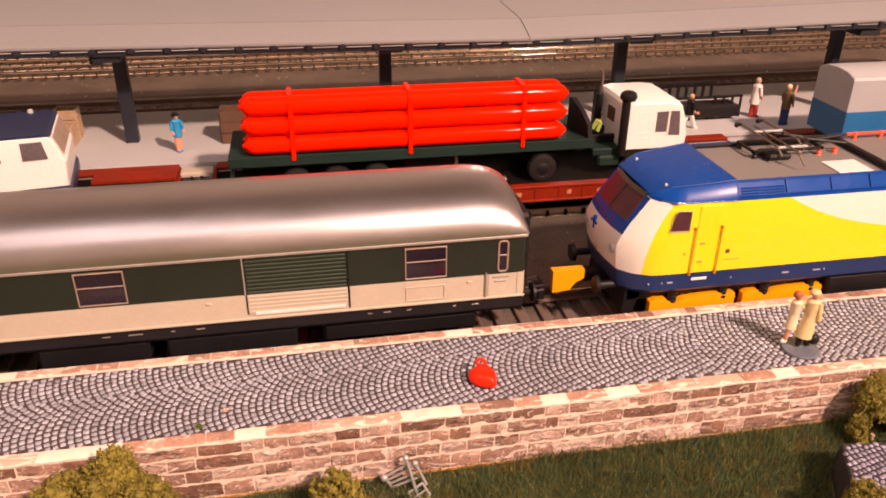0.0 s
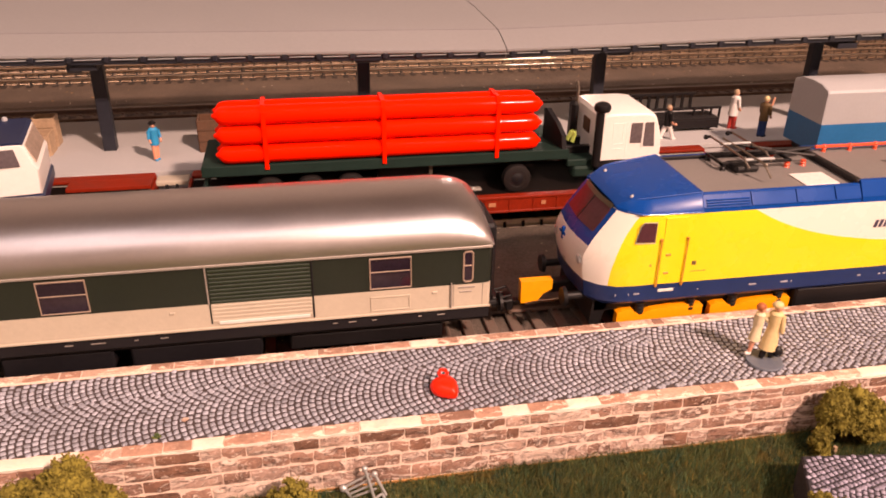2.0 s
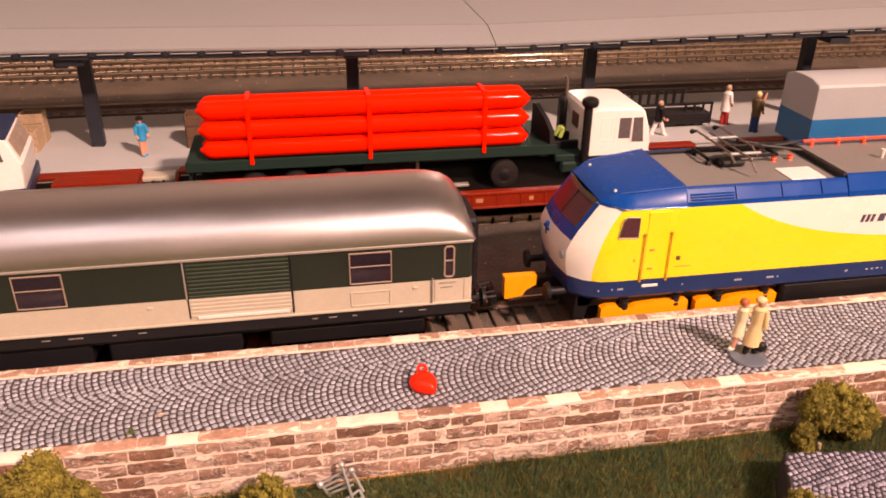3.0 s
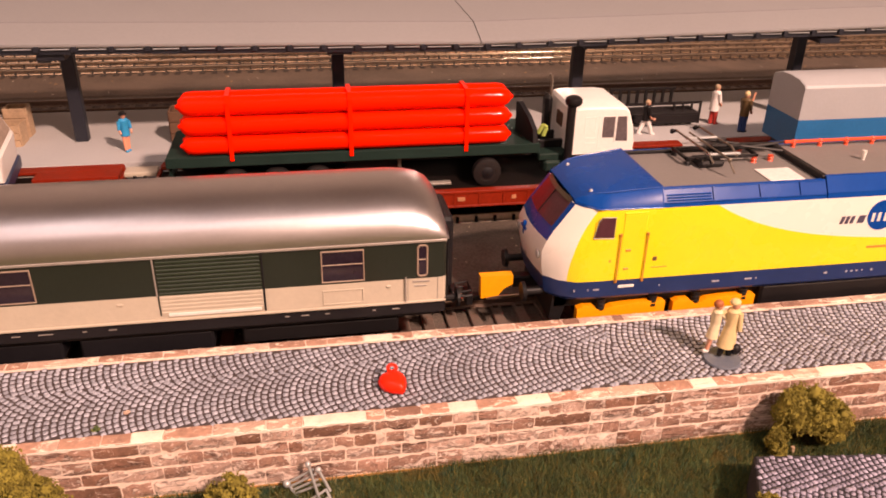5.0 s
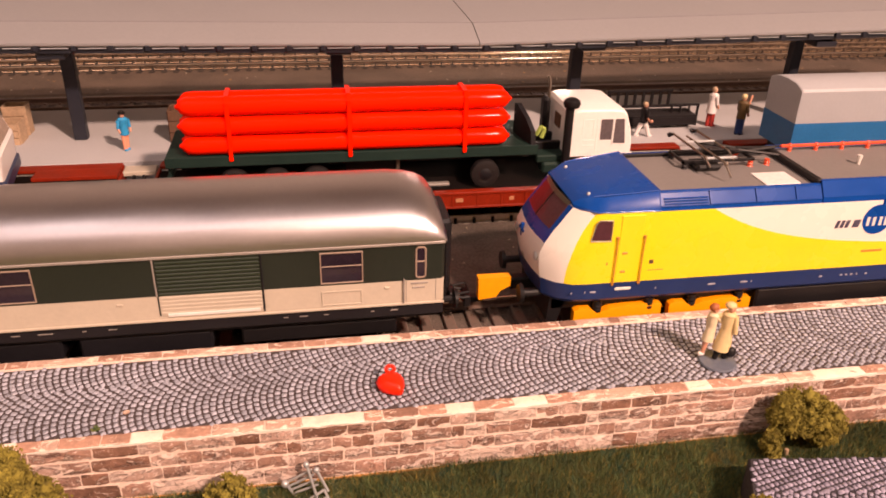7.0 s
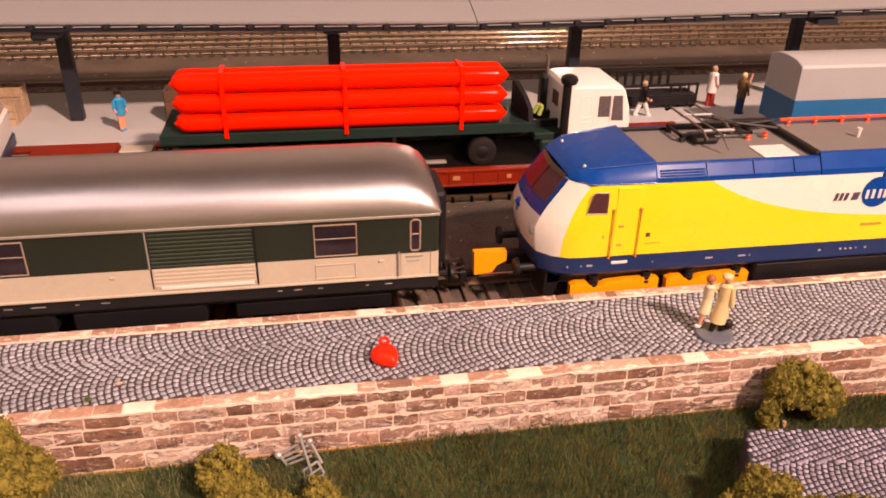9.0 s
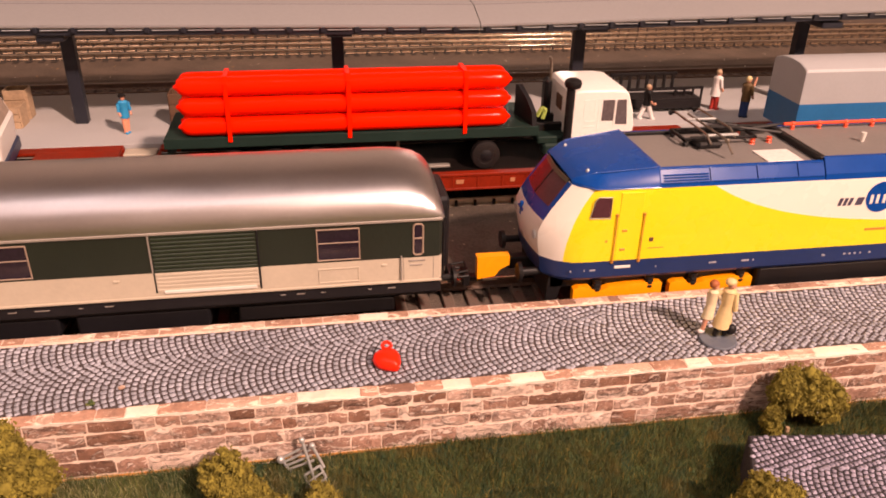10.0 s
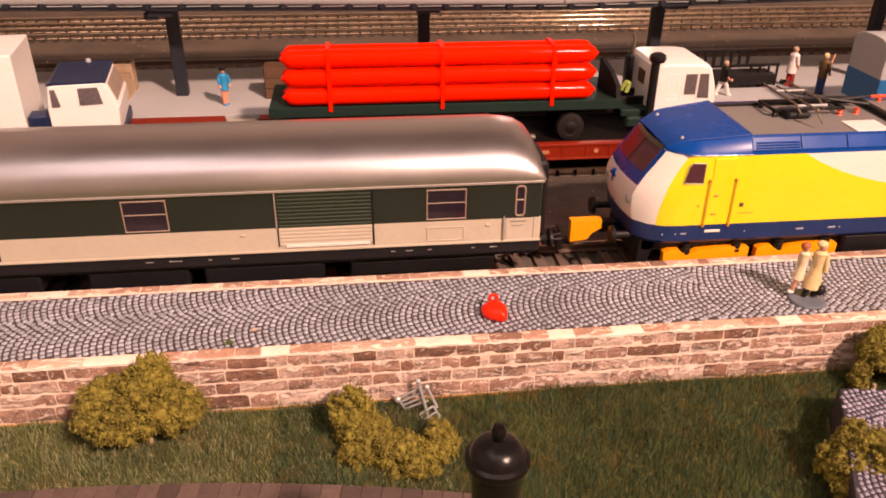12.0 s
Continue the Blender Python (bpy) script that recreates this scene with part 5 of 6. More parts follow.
        for xa, w in ((-118, 2), (-112, 3.4), (-102, 1.0), (-96, 2), (-54, 1.2), (-50, 2), (-44, 1.2), (-32, 0.9), (-27, 2)):
            part("underframe_mark", Geo().box(xa, xa + w, s * 15.6 - 0.1, s * 15.6 + 0.13, 12.5, 12.8, 0.05), [GREY_TRIM], root)
    part("gangway", Geo().box(x1 - 0.2, x1 + 3.0, -8.5, 8.5, 13.5, 34.0, 0.8), [FRAME_BLACK], root, "black gangway bellows")
    part("end_post", Geo().cyl((x1 + 0.8, -12.5, 14), (x1 + 0.8, -12.5, 33), 0.3, n=8), [DARK], root)
    part("underframe", Geo().box(x0 + 4, x1 - 1, -14, 14, 9.0, 14.7, 0.4), [FRAME_BLACK], root, "black underframe")
    for s in (-1, 1):
        g = Geo().cyl((x1, s * 10, 11.5), (x1 + 3.8, s * 10, 11.5), 1.0, n=10).cyl((x1 + 3.8, s * 10, 11.5), (x1 + 4.6, s * 10, 11.5), 2.7, n=16)
        part("buffer", g, [DARK], root, "black round buffer")
    coupler(root, x1, 0, 6.5, 1)
    # unseen black boxes that stand in for the deep shade below the car
    for xa, xb in ((-134, -108), (-104, -72), (-190, -146)):
        part("equipment_box", Geo().box(xa, xb, -13.6, 13.6, 3.6, 9.2, 0.6), [FRAME_BLACK], root, "black equipment box under the floor")
    for xb in (-45, -270):
        part("bogie", Geo().box(xb - 20, xb + 20, -13, 13, 4, 8.5, 0.5), [DARK], root, "black bogie")
        for d in (-13, 13):
            wheelset(root, xb + d, 0.0, 5.0)
    return root


material_green_slat = material("shutter_green", (0.017, 0.028, 0.014), 0.4, vary=0.15)
car = baggage_car()
car.location.x += 3.3 * MM


# ---- platform furniture and figures ----
def figure(name, label, x, y, z, parts, turn=0.0, group="model figures", size=0.95):
    """A small painted model figure in one mesh: parts are (kind, material index, numbers)."""
    mats = []
    g = Geo()
    g.m = pose(x, y, z, 0, 0, turn) @ Matrix.Diagonal((size, size * 0.92, size, 1))
    for kind, mat, *v in parts:
        if mat not in mats:
            mats.append(mat)
        mi = mats.index(mat)
        if kind == "cyl":
            g.cyl(v[0], v[1], v[2], v[3], n=10, mi=mi)
        if kind == "ball":
            g.ball(v[0], v[1], 10, mi, v[2] if len(v) > 2 else (1, 1, 1))
        if kind == "box":
            g.box(*v, mi=mi)
    ob = part(name, g, mats, smooth=50)
    tagged(ob, label, "figurine", group)
    return ob


def person_parts(top, low, hair, shoe, h=20.0, step=1.0, hat=False):
    k = h / 20.0
    p = [("cyl", low, (-step, 0.7, 0.6), (-0.2, 0.7, 9.4 * k), 0.95, 1.35), ("cyl", low, (step, -0.7, 0.6), (0.2, -0.7, 9.4 * k), 0.95, 1.35),
         ("box", shoe, -step - 0.8, -step + 1.7, 0.1, 1.4, 0.0, 0.9, 0.2), ("box", shoe, step - 0.8, step + 1.7, -1.4, -0.1, 0.0, 0.9, 0.2),
         ("cyl", top, (0, 0, 8.2 * k), (0, 0, 12.5 * k), 2.2, 2.0), ("cyl", top, (0, 0, 12.5 * k), (0, 0, 16.0 * k), 2.0, 2.3), ("ball", top, (0, 0, 15.9 * k), 2.2, (0.8, 1.1, 0.5)),
         ("cyl", top, (0, -2.3, 15.6 * k), (0.6, -2.8, 11.5 * k), 0.85, 0.7), ("cyl", top, (0, 2.3, 15.6 * k), (0.6, 2.8, 11.5 * k), 0.85, 0.7),
         ("cyl", SKIN, (0.6, -2.8, 11.5 * k), (1.8, -2.4, 9.6 * k), 0.6, 0.5), ("cyl", SKIN, (0.6, 2.8, 11.5 * k), (1.8, 2.4, 9.6 * k), 0.6, 0.5),
         ("cyl", SKIN, (0, 0, 16 * k), (0, 0, 17.2 * k), 0.7, 0.7), ("ball", SKIN, (0.1, 0, 18.2 * k), 1.35, (0.95, 0.85, 1.1)), ("ball", hair, (-0.2, 0, 18.7 * k), 1.4, (1, 0.95, 0.95))]
    if hat:
        p += [("cyl", hair, (0, 0, 19.0 * k), (0, 0, 19.3 * k), 1.9, 1.9), ("cyl", hair, (0, 0, 19.3 * k), (0, 0, 20.2 * k), 1.3, 1.2)]
    return p


PF = 14.3
figure("porter_figure", "small figure in blue jacket and salmon trousers on the platform", -109.4, 110.4, PF,
       person_parts(CLOTH_BLUE, CLOTH_PINK, DARK, CLOTH_BLUE, 17.5, 0.5, hat=True), -60, size=0.86)
figure("standing_figure", "small figure in white coat and red trousers on the platform", 130.6, 114.8, PF, person_parts(CLOTH_WHITE, CLOTH_RED, WOOD, CLOTH_RED, 19, 0.8) + [("cyl", CLOTH_WHITE, (-0.3, 0, 6.6), (0.1, 0, 12), 2.5, 2.3)], 10, size=0.92)
waving = person_parts(JACKET_BROWN, CLOTH_NAVY, COAT_BEIGE, DARK, 18.5, 0.5)
waving += [("cyl", SKIN, (1.2, -2.2, 14.5), (2.0, -2.4, 18.2), 0.6, 0.5), ("ball", DARK, (1.2, 0.4, 11.5), 1.7, (0.9, 1.2, 1.0))]
figure("waving_figure", "small figure in navy trousers raising an arm", 137.6, 102.8, PF, waving, 20)
figure("walking_figure", "small striding figure in black jacket and white trousers", 95.5, 105.0, PF,
       person_parts(DARK, CLOTH_WHITE, WOOD, CLOTH_WHITE, 17.5, 3.2) + [("ball", SKIN, (2.8, -3.0, 8.4), 0.8)], 0, size=0.84)

tall = [("cyl", COAT_BEIGE, (-0.5, 0, 3.2), (0.2, 0, 10), 2.5, 1.7), ("cyl", COAT_BEIGE, (1.1, 0.3, 3.5), (0.5, 0, 11), 1.6, 1.4), ("cyl", COAT_BEIGE, (0.2, 0, 10), (0.2, 0, 14.6), 1.7, 1.85),
        ("ball", COAT_BEIGE, (0.2, 0, 14.5), 1.9, (1.0, 1.05, 0.5)), ("cyl", COAT_BEIGE, (-0.8, 0.6, 14.0), (-3.4, 1.5, 13.0), 0.8, 0.65), ("ball", SKIN, (-3.7, 1.6, 13.0), 0.65),
        ("cyl", COAT_BEIGE, (1.5, -1.3, 14.2), (1.9, -1.9, 9.0), 0.8, 0.65), ("cyl", DARK, (-1.9, -0.2, 0.3), (-1.0, 0, 4.0), 0.75, 1.0), ("cyl", DARK, (0.9, -0.4, 0.3), (0.6, -0.3, 4.0), 0.75, 1.0),
        ("ball", DARK, (2.3, -1.2, 2.5), 1.7, (0.95, 0.8, 1.0)), ("ball", SKIN, (0.3, -0.3, 16.5), 1.25, (0.95, 0.9, 1.1)), ("ball", COAT_BEIGE, (0.0, 0, 17.3), 1.5, (1.1, 1.05, 0.7))]
figure("coated_figure", "small figure in a long beige coat with a dark bag", 55.8, -41.2, 7.7, tall, 0, size=0.88)
short = [("cyl", COAT_CREAM, (-0.4, 0, 5.6), (0.1, 0, 10.5), 1.9, 1.4), ("cyl", COAT_CREAM, (0.1, 0, 10.5), (0.2, 0, 14.6), 1.4, 1.65), ("ball", COAT_CREAM, (0.2, 0, 14.5), 1.7, (1.0, 1.05, 0.5)),
         ("cyl", COAT_CREAM, (0.9, -0.8, 14.0), (2.8, -1.6, 12.2), 0.75, 0.6), ("cyl", COAT_CREAM, (-0.9, 0.6, 14.0), (-0.9, 0.3, 9.4), 0.7, 0.55),
         ("cyl", SKIN, (-1.5, -0.5, 1.6), (-0.7, -0.4, 6.0), 0.6, 0.85), ("cyl", SKIN, (-0.7, 0.6, 1.6), (-0.2, 0.5, 6.0), 0.6, 0.85),
         ("box", CLOTH_WHITE, -2.9, -0.9, -1.1, 0.1, 0.6, 1.8, 0.3), ("box", CLOTH_WHITE, -1.6, 0.0, 0.1, 1.2, 0.0, 1.6, 0.3),
         ("ball", SKIN, (0.2, -0.2, 16.5), 1.2, (0.95, 0.9, 1.1)), ("ball", HAIR_BROWN, (-0.1, 0.1, 17.0), 1.45, (1.05, 1.0, 0.95))]
figure("coated_figure", "small bare-legged figure in a short cream coat with reddish hair", 52.7, -39.6, 7.7, short, 0, size=0.82)
disc = part("base_disc", Geo().lathe((54.8, -42.0, 7.0), [(4.5, 0), (4.6, 0.25), (4.4, 0.65), (0.5, 0.7)], 30), [BASE_GREY], smooth=30)
tagged(disc, "thin blue-grey round stand under two figures", "figure stand")

# bench on the platform
bench = thing("bench", "dark slatted double platform bench", "bench", (107, 121, PF))
for x in (88.5, 99.5, 110.5, 121.5):
    part("leg", Geo().box(x - 0.5, x + 0.5, 116.5, 124.5, PF, PF + 5.2, 0.15), [BENCH_BLACK], bench)
for k in range(6):
    part("seat_slat", Geo().box(86, 123, 112.6 + k * 1.85, 114.2 + k * 1.85, PF + 5.2, PF + 6.0, 0.15), [BENCH_BLACK], bench)
part("apron", Geo().box(86, 123, 112.7, 113.5, PF + 1.6, PF + 5.1, 0.15), [BENCH_BLACK], bench, "dark board below the seat")
part("back_rail", Geo().box(86, 116, 123.4, 124.4, PF + 13.2, PF + 14.4, 0.15), [BENCH_BLACK], bench)
part("back_rail", Geo().box(86, 123, 123.4, 124.4, PF + 6.4, PF + 7.6, 0.15), [BENCH_BLACK], bench)
x = 86.4
while x < 116:
    part("back_slat", Geo().box(x, x + 1.3, 123.5, 124.3, PF + 6.5, PF + 14.0, 0.15), [BENCH_BLACK], bench)
    x += 3.9
part("side_rail", Geo().box(112, 125.5, 116.4, 117.4, PF + 8.8, PF + 9.8, 0.15), [BENCH_BLACK], bench)
for x in (112.5, 116.5, 120.5, 124.5):
    part("side_slat", Geo().box(x, x + 0.9, 116.5, 117.3, PF, PF + 9.0, 0.1), [BENCH_BLACK], bench)


def crate(x, y, w, d, h, label, wood=None):
    wood = wood or WOOD
    root = thing("luggage_crate", label, "crate", (x, y, PF), "wooden crates on the platform")
    for s in (-1, 1):
        for k in range(3):
            z0 = PF + k * h / 3
            part("board", Geo().box(x - w / 2, x + w / 2, y + s * d / 2 - 0.4, y + s * d / 2 + 0.4, z0, z0 + h / 3 - 0.25, 0.12), [wood], root)
        part("end_board", Geo().box(x + s * w / 2 - 0.4, x + s * w / 2 + 0.4, y - d / 2 + 0.45, y + d / 2 - 0.45, PF, PF + h - 0.3, 0.12), [wood], root)
    part("bottom", Geo().box(x - w / 2 + 0.5, x + w / 2 - 0.5, y - d / 2 + 0.5, y + d / 2 - 0.5, PF, PF + h * 0.35, 0.12), [wood], root)
    return root


crate(-155.0, 124.5, 11, 9, 8.5, "brown open wooden crate on the platform")
crate(-153.5, 134.5, 8, 7, 12, "tall brown wooden crate beside the canopy post")
crate(-86.5, 121.0, 15, 9, 13.0, "dark brown open wooden crate behind the pipes", WOOD_DARK)

# red heart-shaped pendant on the walk
heart = Geo()
heart.m = pose(-26.6, -41.0, 7.0, 0, 0, 0)
secs = []
for j, (z, k) in enumerate(((0.0, 0.74), (0.5, 0.92), (1.4, 1.0), (2.3, 0.93), (3.0, 0.74), (3.4, 0.46), (3.5, 0.15))):
    ring = []
    for i in range(36):
        a = 2 * math.pi * i / 36
        hx = 0.42 * math.sin(a) ** 3 + 0.60 * math.sin(a)
        hy = (13 * math.cos(a) - 5 * math.cos(2 * a) - 2 * math.cos(3 * a) - math.cos(4 * a)) / 16 * 0.36 + 0.62 * math.cos(a)
        # the tip points to the front and to the right
        px, py = hx * 3.15 * k, hy * 4.3 * k
        c, s_ = math.cos(radians(28)), math.sin(radians(28))
        ring.append((px * c - py * s_ + 0.1, px * s_ + py * c, z))
    secs.append(ring)
heart.loft(secs)
red_heart = part("heart_pendant", heart, [HEART_RED], smooth=50)
tagged(red_heart, "glossy red plastic heart lying on the cobbles", "heart")
ring_pts = [(-26.4 + 1.0 * math.cos(a), -38.2 + 0.7 * math.sin(a), 10.4 + 0.5 * math.sin(a)) for a in [2 * math.pi * k / 14 for k in range(15)]]
part("eyelet", Geo().wire(ring_pts, 0.42), [HEART_RED], red_heart, "small red loop")

# small things lying on the cobbles
pebble = Geo()
pebble.m = pose(-85.0, -41.6, 7.25, 0, 0, 20)
pebble.ball((0, 0, 0), 0.75, 9, 0, (1.1, 0.9, 0.55))
rp = random.Random(3)
pebble.v = [tuple(c + rp.uniform(-0.06, 0.06) for c in p) for p in pebble.v]
tagged(part("pebble", pebble, [CAPS["l"]], smooth=50), "small whitish pebble lying on the cobbles", "pebble")
tuft = Geo()
for _ in range(26):
    tuft.ball((-90.3 + rp.gauss(0, 0.4), -46.6 + rp.gauss(0, 0.35), 7.1 + abs(rp.gauss(0, 0.3))), rp.uniform(0.15, 0.32), 6)
tagged(part("moss_tuft", tuft, [GRASS], smooth=60), "tiny olive crumb of moss at the walk's edge", "moss")

# ---- foreground: slab, lamp, curb, chair ----
slab = thing("cobbled_slab", "thick piece of cobbled paving lying in the grass", "paving slab", (80, -85, -12))
slab_m = pose(52, -66, 0, 0, 0, -7.5)
g = Geo()
g.m = slab_m
outline = [(0, 0), (110, 0), (110, -60), (-20.1, -60)]
g.loft([[(x + (0.3 if x < 5 else 0) * k, y - (0.3 if y > -5 else 0) * k, z) for x, y in outline] for z, k in ((-13, 0), (-2.6, 0), (-2.2, 1))])
part("slab_core", g, [SLAB_EDGE], slab, "dark edge of the paving")

curb = thing("brick_curb", "curved low curb of brown bricks at the grass edge", "curb", kind="structure")


def curb_y(x):
    return -73.7 - 0.0012 * (x + 132) ** 2


x = -230.0
while x < 20:
    l = 4.2 / math.hypot(1, 0.0024 * (x + 132))
    g = Geo().box(-2.08, 2.08, -2.6, 2.6, -4.5, 0, 0.15)
    slope = math.atan(-0.0024 * (x + 132))
    ob = part("brick", g, [CURB_BRICK], curb, at=(x, curb_y(x) - 2.6, -7.8))
    ob.rotation_euler = (0, 0, slope)
    x += l

lantern = thing("street_lamp", "black cast model street lamp with a round cap", "street lamp", (-42.6, -127.2, -12))
LX, LY = -42.6, -127.2
part("post", Geo().lathe((LX, LY, -12), [(2.6, 0), (2.6, 1.0), (1.6, 2.0), (1.1, 6), (0.9, 34), (1.3, 35)], 16), [DARK], lantern, smooth=40)
part("lantern_body", Geo().lathe((LX, LY, 22.5), [(1.2, 0), (2.2, 1.0), (2.9, 8.0), (3.45, 18.5), (3.45, 19.8)], 20), [LAMP_BLACK], lantern, "dark lantern body", smooth=30)
part("cap", Geo().lathe((LX, LY, 42.2), [(3.5, -0.6), (4.1, -0.4), (4.3, 0.2), (4.2, 0.8), (3.7, 1.1), (3.5, 1.7), (3.0, 2.5), (2.2, 3.1), (1.2, 3.4), (0.8, 3.6), (0.75, 4.0), (0.95, 4.4), (0.95, 5.2), (0.7, 5.8), (0.2, 5.95)], 28), [LAMP_BLACK], lantern, "glossy black domed cap with a finial", smooth=40)

chair = thing("garden_chair", "pale grey metal garden chair frame lying in the grass", "chair", (-46, -56, -12))
part("seat_frame", Geo().wire([(-46.6, -56.5, -9.6), (-43.2, -55.2, -8.4), (-41.9, -58.0, -9.6), (-45.4, -59.6, -10.8), (-46.6, -56.5, -9.6)], 0.3).wire([(-45.2, -56.0, -9.1), (-43.8, -58.9, -10.3)], 0.22).wire([(-46.0, -58.0, -10.2), (-42.5, -56.6, -9.0)], 0.22), [SILVER_GREY], chair)
for pts in (((-44.8, -56.6, -9.4), (-46.7, -54.0, -1.7)), ((-42.3, -55.4, -8.8), (-44.6, -53.8, -3.7))):
    part("backrest_bar", Geo().wire(pts, 0.34, 8).ball(pts[1], 0.72), [SILVER_GREY], chair, smooth=50)
for k in range(4):
    dz = -1.05 * k
    part("slat", Geo().wire([(-51.2 + 0.5 * k, -53.6 - 0.3 * k, -6.6 + dz * 0.8), (-45.6 + 0.4 * k, -53.6 - 0.5 * k, -3.6 + dz)], 0.27, 6), [SILVER_GREY], chair, smooth=50)
part("arm_knob", Geo().ball((-51.6, -53.7, -6.9), 0.9).wire([(-51.4, -53.7, -6.9), (-49.6, -54.6, -9.9)], 0.3), [SILVER_GREY], chair, smooth=50)
part("leg", Geo().wire([(-46.2, -58.8, -10.4), (-46.8, -60.0, -12.0)], 0.25).wire([(-42.2, -58.0, -9.7), (-41.6, -58.6, -12.0)], 0.25), [SILVER_GREY], chair)


# ---- bushes of foam foliage ----
def clump_unit(seed):
    r = random.Random(seed)
    g = Geo().ball((0, 0, 0), 1.0, 5)
    g.v = [tuple(c * (1 + r.uniform(-0.38, 0.38)) for c in p) for p in g.v]
    return g


units = [clump_unit(k) for k in range(8)]


def flake_unit(seed):
    """A ragged crumb with eight faces."""
    r = random.Random(seed)
    pts = [(1, 0, 0), (-1, 0, 0), (0, 1, 0), (0, -1, 0), (0, 0, 1), (0, 0, -1)]
    return Geo().add([tuple(c * r.uniform(0.6, 1.3) for c in p) for p in pts], [(0, 2, 4), (2, 1, 4), (1, 3, 4), (3, 0, 4), (2, 0, 5), (1, 2, 5), (3, 1, 5), (0, 3, 5)])


flakes = [flake_unit(50 + k) for k in range(8)]


def any_way(r):
    return Vector((r.gauss(0, 1), r.gauss(0, 1), r.gauss(0, 1))).normalized()


def bush(blobs, seed, label):
    """blobs: (x, y, z, radius) of the main masses, each a heap of soft ragged tufts covered in fine crumbs."""
    r = random.Random(seed)
    g = Geo()
    tufts = []
    for bx, by, bz, br in blobs:
        c = Vector((bx, by, bz))
        tufts.append((c, br * 0.66, br * 0.66))
        for _ in range(int(12 * br + 2.0 * br * br)):
            d = any_way(r)
            s = r.choice((0.5, 0.8, 1.2, 1.7)) * r.uniform(0.8, 1.2) * min(1.2, 0.55 + br * 0.1)
            tufts.append((c + d * (br * r.uniform(0.66, 1.06) - s * 0.4), s * r.uniform(0.8, 1.25), s * r.uniform(0.7, 1.1)))
    for c, lr, lz in tufts:
        if c.z < -12:
            continue
        u = units[r.randrange(8)]
        g.add([tuple(c + Vector((v[0] * lr, v[1] * lr, v[2] * lz)) * 0.7) for v in u.v], u.f)
        for _ in range(int(14 + 24 * lr * lr) if lr < 2.6 else 40):
            d = any_way(r)
            p = c + Vector((d.x * lr, d.y * lr, d.z * lz)) * r.triangular(0.55, 1.3, 0.95)
            if p.z < -11.8:
                continue
            s = r.uniform(0.1, 0.3)
            u = flakes[r.randrange(8)]
            rot = Euler((r.uniform(0, 6), r.uniform(0, 6), r.uniform(0, 6))).to_matrix()
            g.add([tuple(p + rot @ Vector((v[0] * s * 1.5, v[1] * s, v[2] * s * 0.7))) for v in u.v], u.f)
    x0, y0 = sum(b[0] for b in blobs) / len(blobs), sum(b[1] for b in blobs) / len(blobs)
    root = thing("bush", label, "bush", (x0, y0, -12), "foam bushes")
    part("crown", g, [LEAF], root, "lumpy olive foam foliage", smooth=80)
    part("stem", Geo().cyl((x0, y0, -12.5), (x0, y0, -9), 0.7, 0.5, n=8), [WOOD], root)
    return root


bush([(-115, -59, 0.5, 7.4), (-107, -58.5, 2.5, 7.6), (-111, -61, -2.5, 5.6), (-101.5, -59, -0.5, 5.8), (-106, -57.5, 8.5, 4)], 1, "large rounded olive-green bush against the wall")
bush([(-63, -61, -2.5, 5.0), (-61, -63, -7, 5.6), (-57, -66, -8.0, 5.2), (-53, -70, -8.6, 5.2), (-49, -72, -9.0, 4.6), (-60, -68, -9.0, 5.2), (-45.5, -72, -9.5, 4.0)], 2, "straggling olive-green bush in the grass")
bush([(-43.5, -66, -8.0, 3.6), (-41.5, -68, -9.5, 3.2), (-45, -69, -10, 3)], 3, "small olive-green bush beside the chair")
bush([(71, -57, 1.5, 5.6), (75.8, -57.5, -1.5, 4.8), (66.4, -56.8, 0.6, 4.2), (77.2, -58, -5.4, 3.2), (63.4, -58.2, -3.6, 2.2), (62.8, -58.5, -6.2, 2.2), (63.6, -58.8, -9.0, 1.9), (66.0, -56.5, 3.2, 3.0)], 4, "rounded olive bush against the sandstone wall")
bush([(46, -84, -2.3, 4.8), (42.2, -85, -6.5, 5.0), (48.2, -82.5, -6.5, 4.4), (45.2, -88, -7.0, 5.6), (50.5, -84.5, -3.4, 3.6), (49, -91, -3.0, 4.8), (42, -92, -6.0, 5.0), (54, -90.5, -3.6, 3.6), (59.5, -92, -3.0, 3.6), (64.5, -93, -3.0, 3.6), (56, -95, -3.0, 4.4)], 5, "low olive bush in front of the paving")


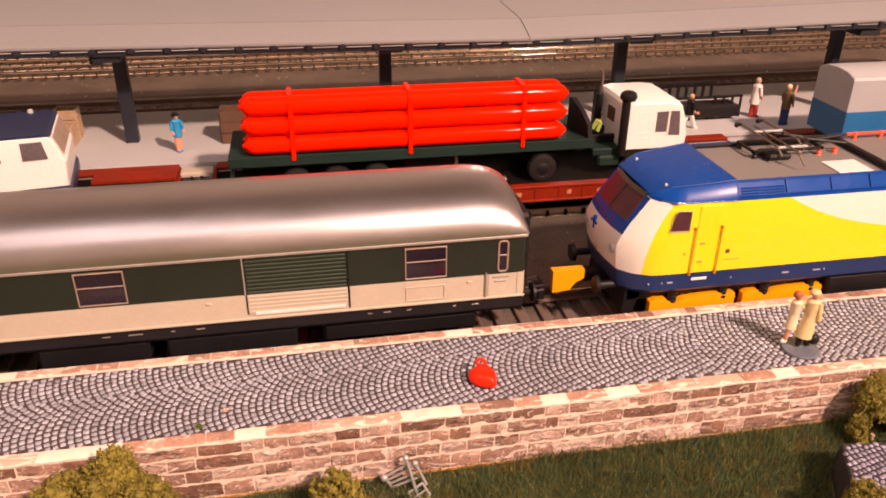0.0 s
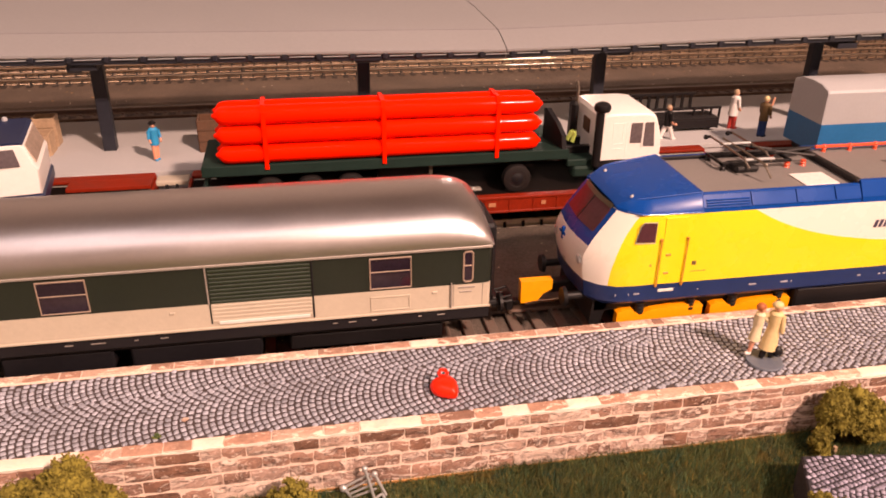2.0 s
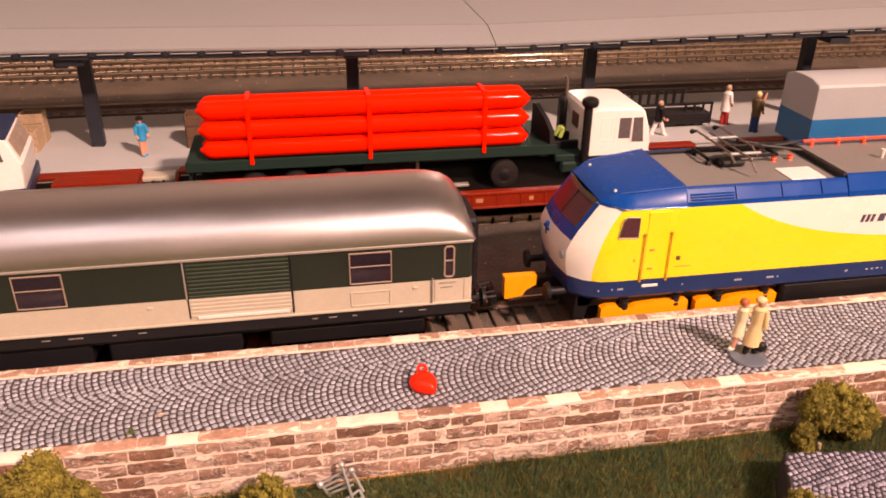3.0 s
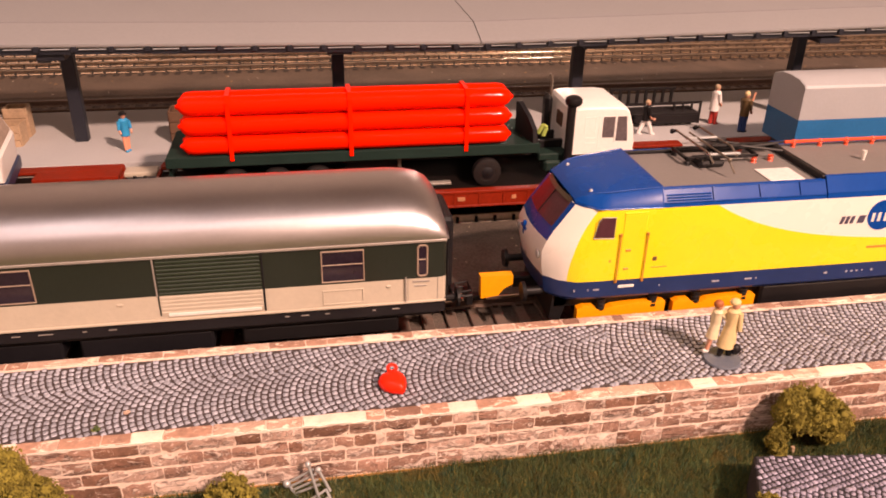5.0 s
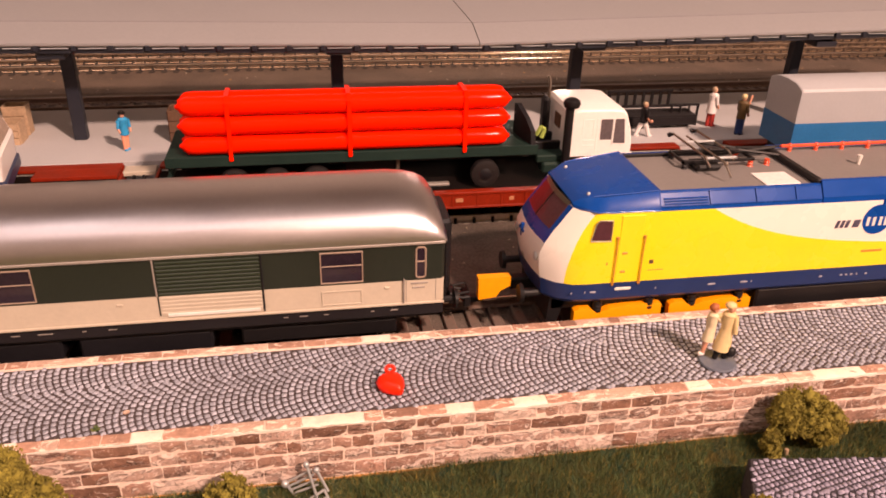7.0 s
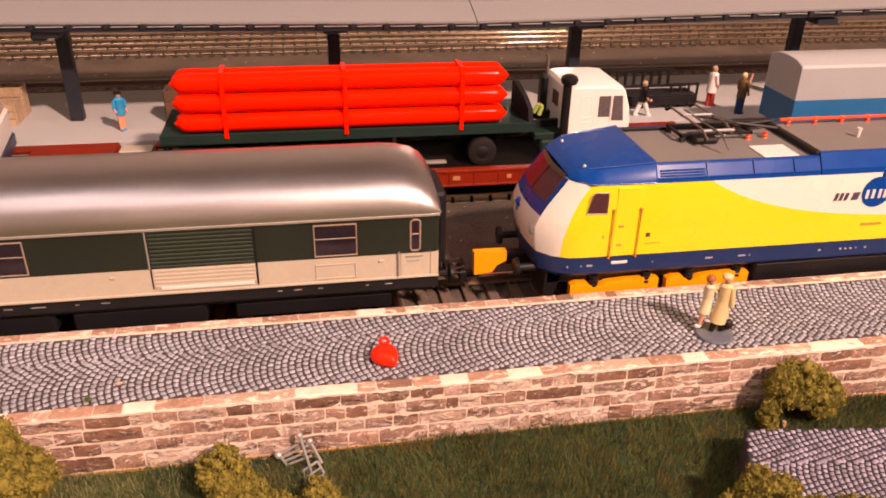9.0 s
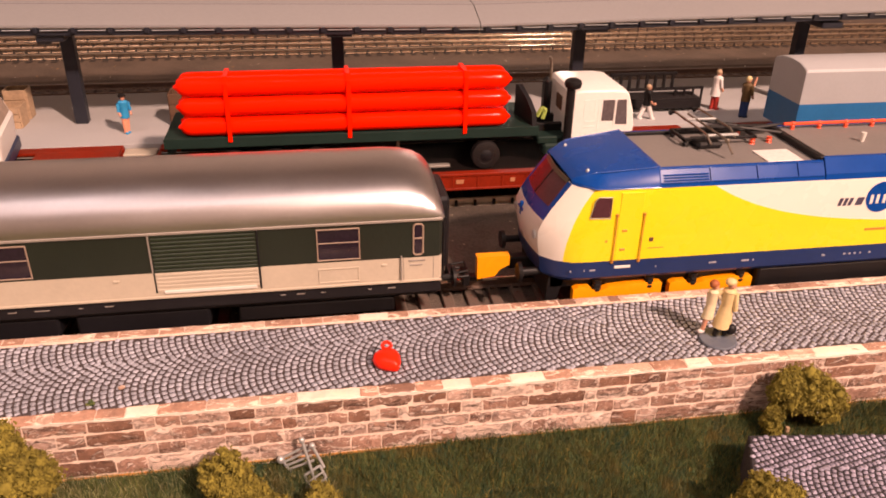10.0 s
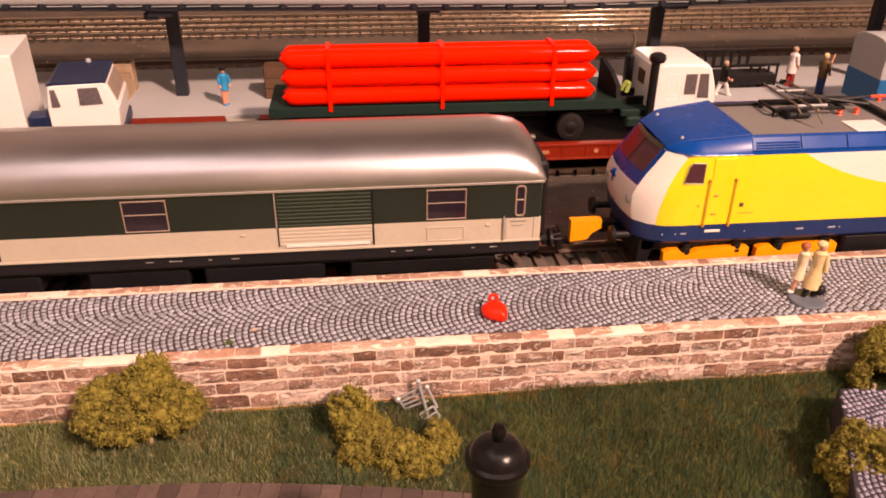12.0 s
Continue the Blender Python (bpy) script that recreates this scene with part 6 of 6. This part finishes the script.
# ---- grass ----
def grass(name, count, seed, mat, x0, x1, y0, y1, tall, label):
    r = random.Random(seed)
    verts, faces = [], []
    c, s_ = math.cos(radians(7.5)), math.sin(radians(7.5))
    for _ in range(count):
        x, y = r.uniform(x0, x1), r.uniform(y0, y1)
        lx, ly = x - 52, y + 66
        if 0.335 * (lx * s_ + ly * c) - 1 < lx * c - ly * s_ < 112 and -62 < lx * s_ + ly * c < 1:
            continue
        if y < curb_y(x) + 0.5 and x < 20:
            continue
        h = tall * r.uniform(0.4, 1.1) * (1 + 0.6 * noise.noise(Vector((x * 0.09, y * 0.09, 3))))
        a = r.uniform(0, 6.283)
        w = r.uniform(0.035, 0.075)
        dx, dy = math.cos(a) * w, math.sin(a) * w
        bx, by = r.gauss(0, 0.38) * h, r.gauss(0, 0.38) * h
        g0 = lawn_z(x, y)
        n = len(verts)
        verts += [(x - dx, y - dy, g0 - 0.2), (x + dx, y + dy, g0 - 0.2), (x + dx * 0.7 + bx * 0.45, y + dy * 0.7 + by * 0.45, g0 + h * 0.55), (x - dx * 0.7 + bx * 0.45, y - dy * 0.7 + by * 0.45, g0 + h * 0.55), (x + bx, y + by, g0 + h)]
        faces += [(n, n + 1, n + 2, n + 3), (n + 3, n + 2, n + 4)]
    g = Geo()
    g.v, g.f, g.mi = verts, faces, [0] * len(faces)
    tagged(part(name, g, [mat]), label, "grass", kind="stuff")


grass("grass", 165000, 21, GRASS, -185, 140, -96, -51.6, 2.3, "thick mottled green grass fibres below the wall")
grass("dry_grass", 24000, 22, STRAW, -185, -88, -96, -51.6, 2.5, "pale straw-green grass fibres")
grass("dry_grass", 7000, 23, STRAW, -88, -40, -96, -51.6, 2.4, "scattered pale straw-green grass fibres")
grass("grass", 70000, 24, GRASS_DARK, -80, 140, -90, -51.6, 2.5, "darker green grass fibres")
grass("dry_grass", 20000, 25, OLIVE, -60, 140, -90, -51.6, 2.3, "olive-brown fibres among the grass")


# ---- cobbles, laid in segmental arcs ----
def cobble_mesh(name, mat, seed):
    r = random.Random(seed)
    g = Geo().box(-0.60, 0.60, -0.60, 0.60, -0.5, 0.42, 0.2)
    g.v = [(x + r.uniform(-0.1, 0.1), y + r.uniform(-0.1, 0.1), z + (r.uniform(-0.1, 0.1) if z > 0 else 0)) for x, y, z in g.v]
    ob = part(name, g, [mat], smooth=60)
    me = ob.data
    bpy.data.objects.remove(ob)
    return me, g


cob = [cobble_mesh("cobble", COBBLE, 40 + k) for k in range(6)]
PITCH = 1.575
STONE_STEP = 1.72


def arc_places(x0, x1, y0, y1, crease, span, bow, drift=0.0, pitch=PITCH, step=STONE_STEP):
    """Centres and turns of cobbles in arcs that bow to the left, meeting at creases; drift lets the creases run aslant."""
    out = []
    lo = int(math.floor((y0 - crease) / span)) - 1
    hi = int(math.ceil((y1 - crease) / span)) + 1
    for b in range(lo, hi):
        k0, k1 = int((x0 - 8) / pitch), int((x1 + 12) / pitch)
        for k in range(k0, k1):
            u = -0.5 + 0.03 * ((k * 7) % 3 - 1)
            while u < 0.5:
                slope = 8 * bow * u / span
                du = step / math.hypot(1, slope) / span
                uc = u + du * 0.5
                if uc > 0.52:
                    break
                x = k * pitch + (b % 2) * 0.5 * pitch - bow * (1 - (2 * uc) ** 2)
                y = crease + drift * x + (b + uc + 0.5) * span
                if x0 < x < x1 and y0 < y < y1:
                    out.append((x, y, -math.atan(8 * bow * uc / span), 1 / math.hypot(1, slope)))
                u += du
    return out


def lay(parent, places, top, near, matrix=None, meshes=None, joined=None, size=1.0):
    """The nearest cobbles are pieces of their own, the rest one joined part."""
    r = random.Random(77)
    rest = Geo()
    mats = matrix or Matrix()
    turn = mats.to_euler().z
    made = 0
    for x, y, a, narrow in places:
        sx, sy = r.uniform(0.90, 1.06) * (0.62 + 0.38 * narrow) * size, r.uniform(0.92, 1.04) * size
        z = top - 0.35 + r.uniform(-0.08, 0.08)
        p = mats @ Vector((x, y, 0))
        a += turn + r.uniform(-0.1, 0.1)
        v = r.randrange(6)
        if near(p.x, p.y) and made < 300:
            shared("cobble", (meshes or cob)[v][0], parent, p.x, p.y, z, a, (sx, sy, 1))
            made += 1
        else:
            rest.m = pose(p.x, p.y, z, 0, 0, math.degrees(a)) @ Matrix.Diagonal((sx, sy, 1, 1))
            rest.add(cob[v][1].v, cob[v][1].f)
    ob = part("cobbles", rest, [joined or COBBLE_ALL], parent, "grey cobbles laid in arcs", smooth=60)
    ob["kind"] = "stuff"
    return ob


# two sheets of paving that meet beside the figures
lay(walkway, arc_places(-190, 30.4, -48.0, -22.0, -29.6, 18.6, 2.9, 0.021) + arc_places(30.1, 190, -48.0, -22.0, -49.2, 27.0, 3.7, 0.012), WALK_TOP, lambda x, y: -50 < x < 0)
lilac = [cobble_mesh("cobble", SLAB_COBBLE, 60 + k) for k in range(6)]
lay(slab, [p for p in arc_places(-20, 90, -40, -0.5, -11.0, 15.0, 2.0, 0.0, 1.36, 1.42) if p[0] > 0.335 * p[1] + 0.5], -2.0, lambda x, y: y > -80 and x < 84, slab_m, lilac, SLAB_COBBLE_ALL, 0.83)
for ob in list(slab.children):
    if ob.name.startswith("cobble"):
        ob.matrix_parent_inverse = Matrix.Translation(-slab.location)
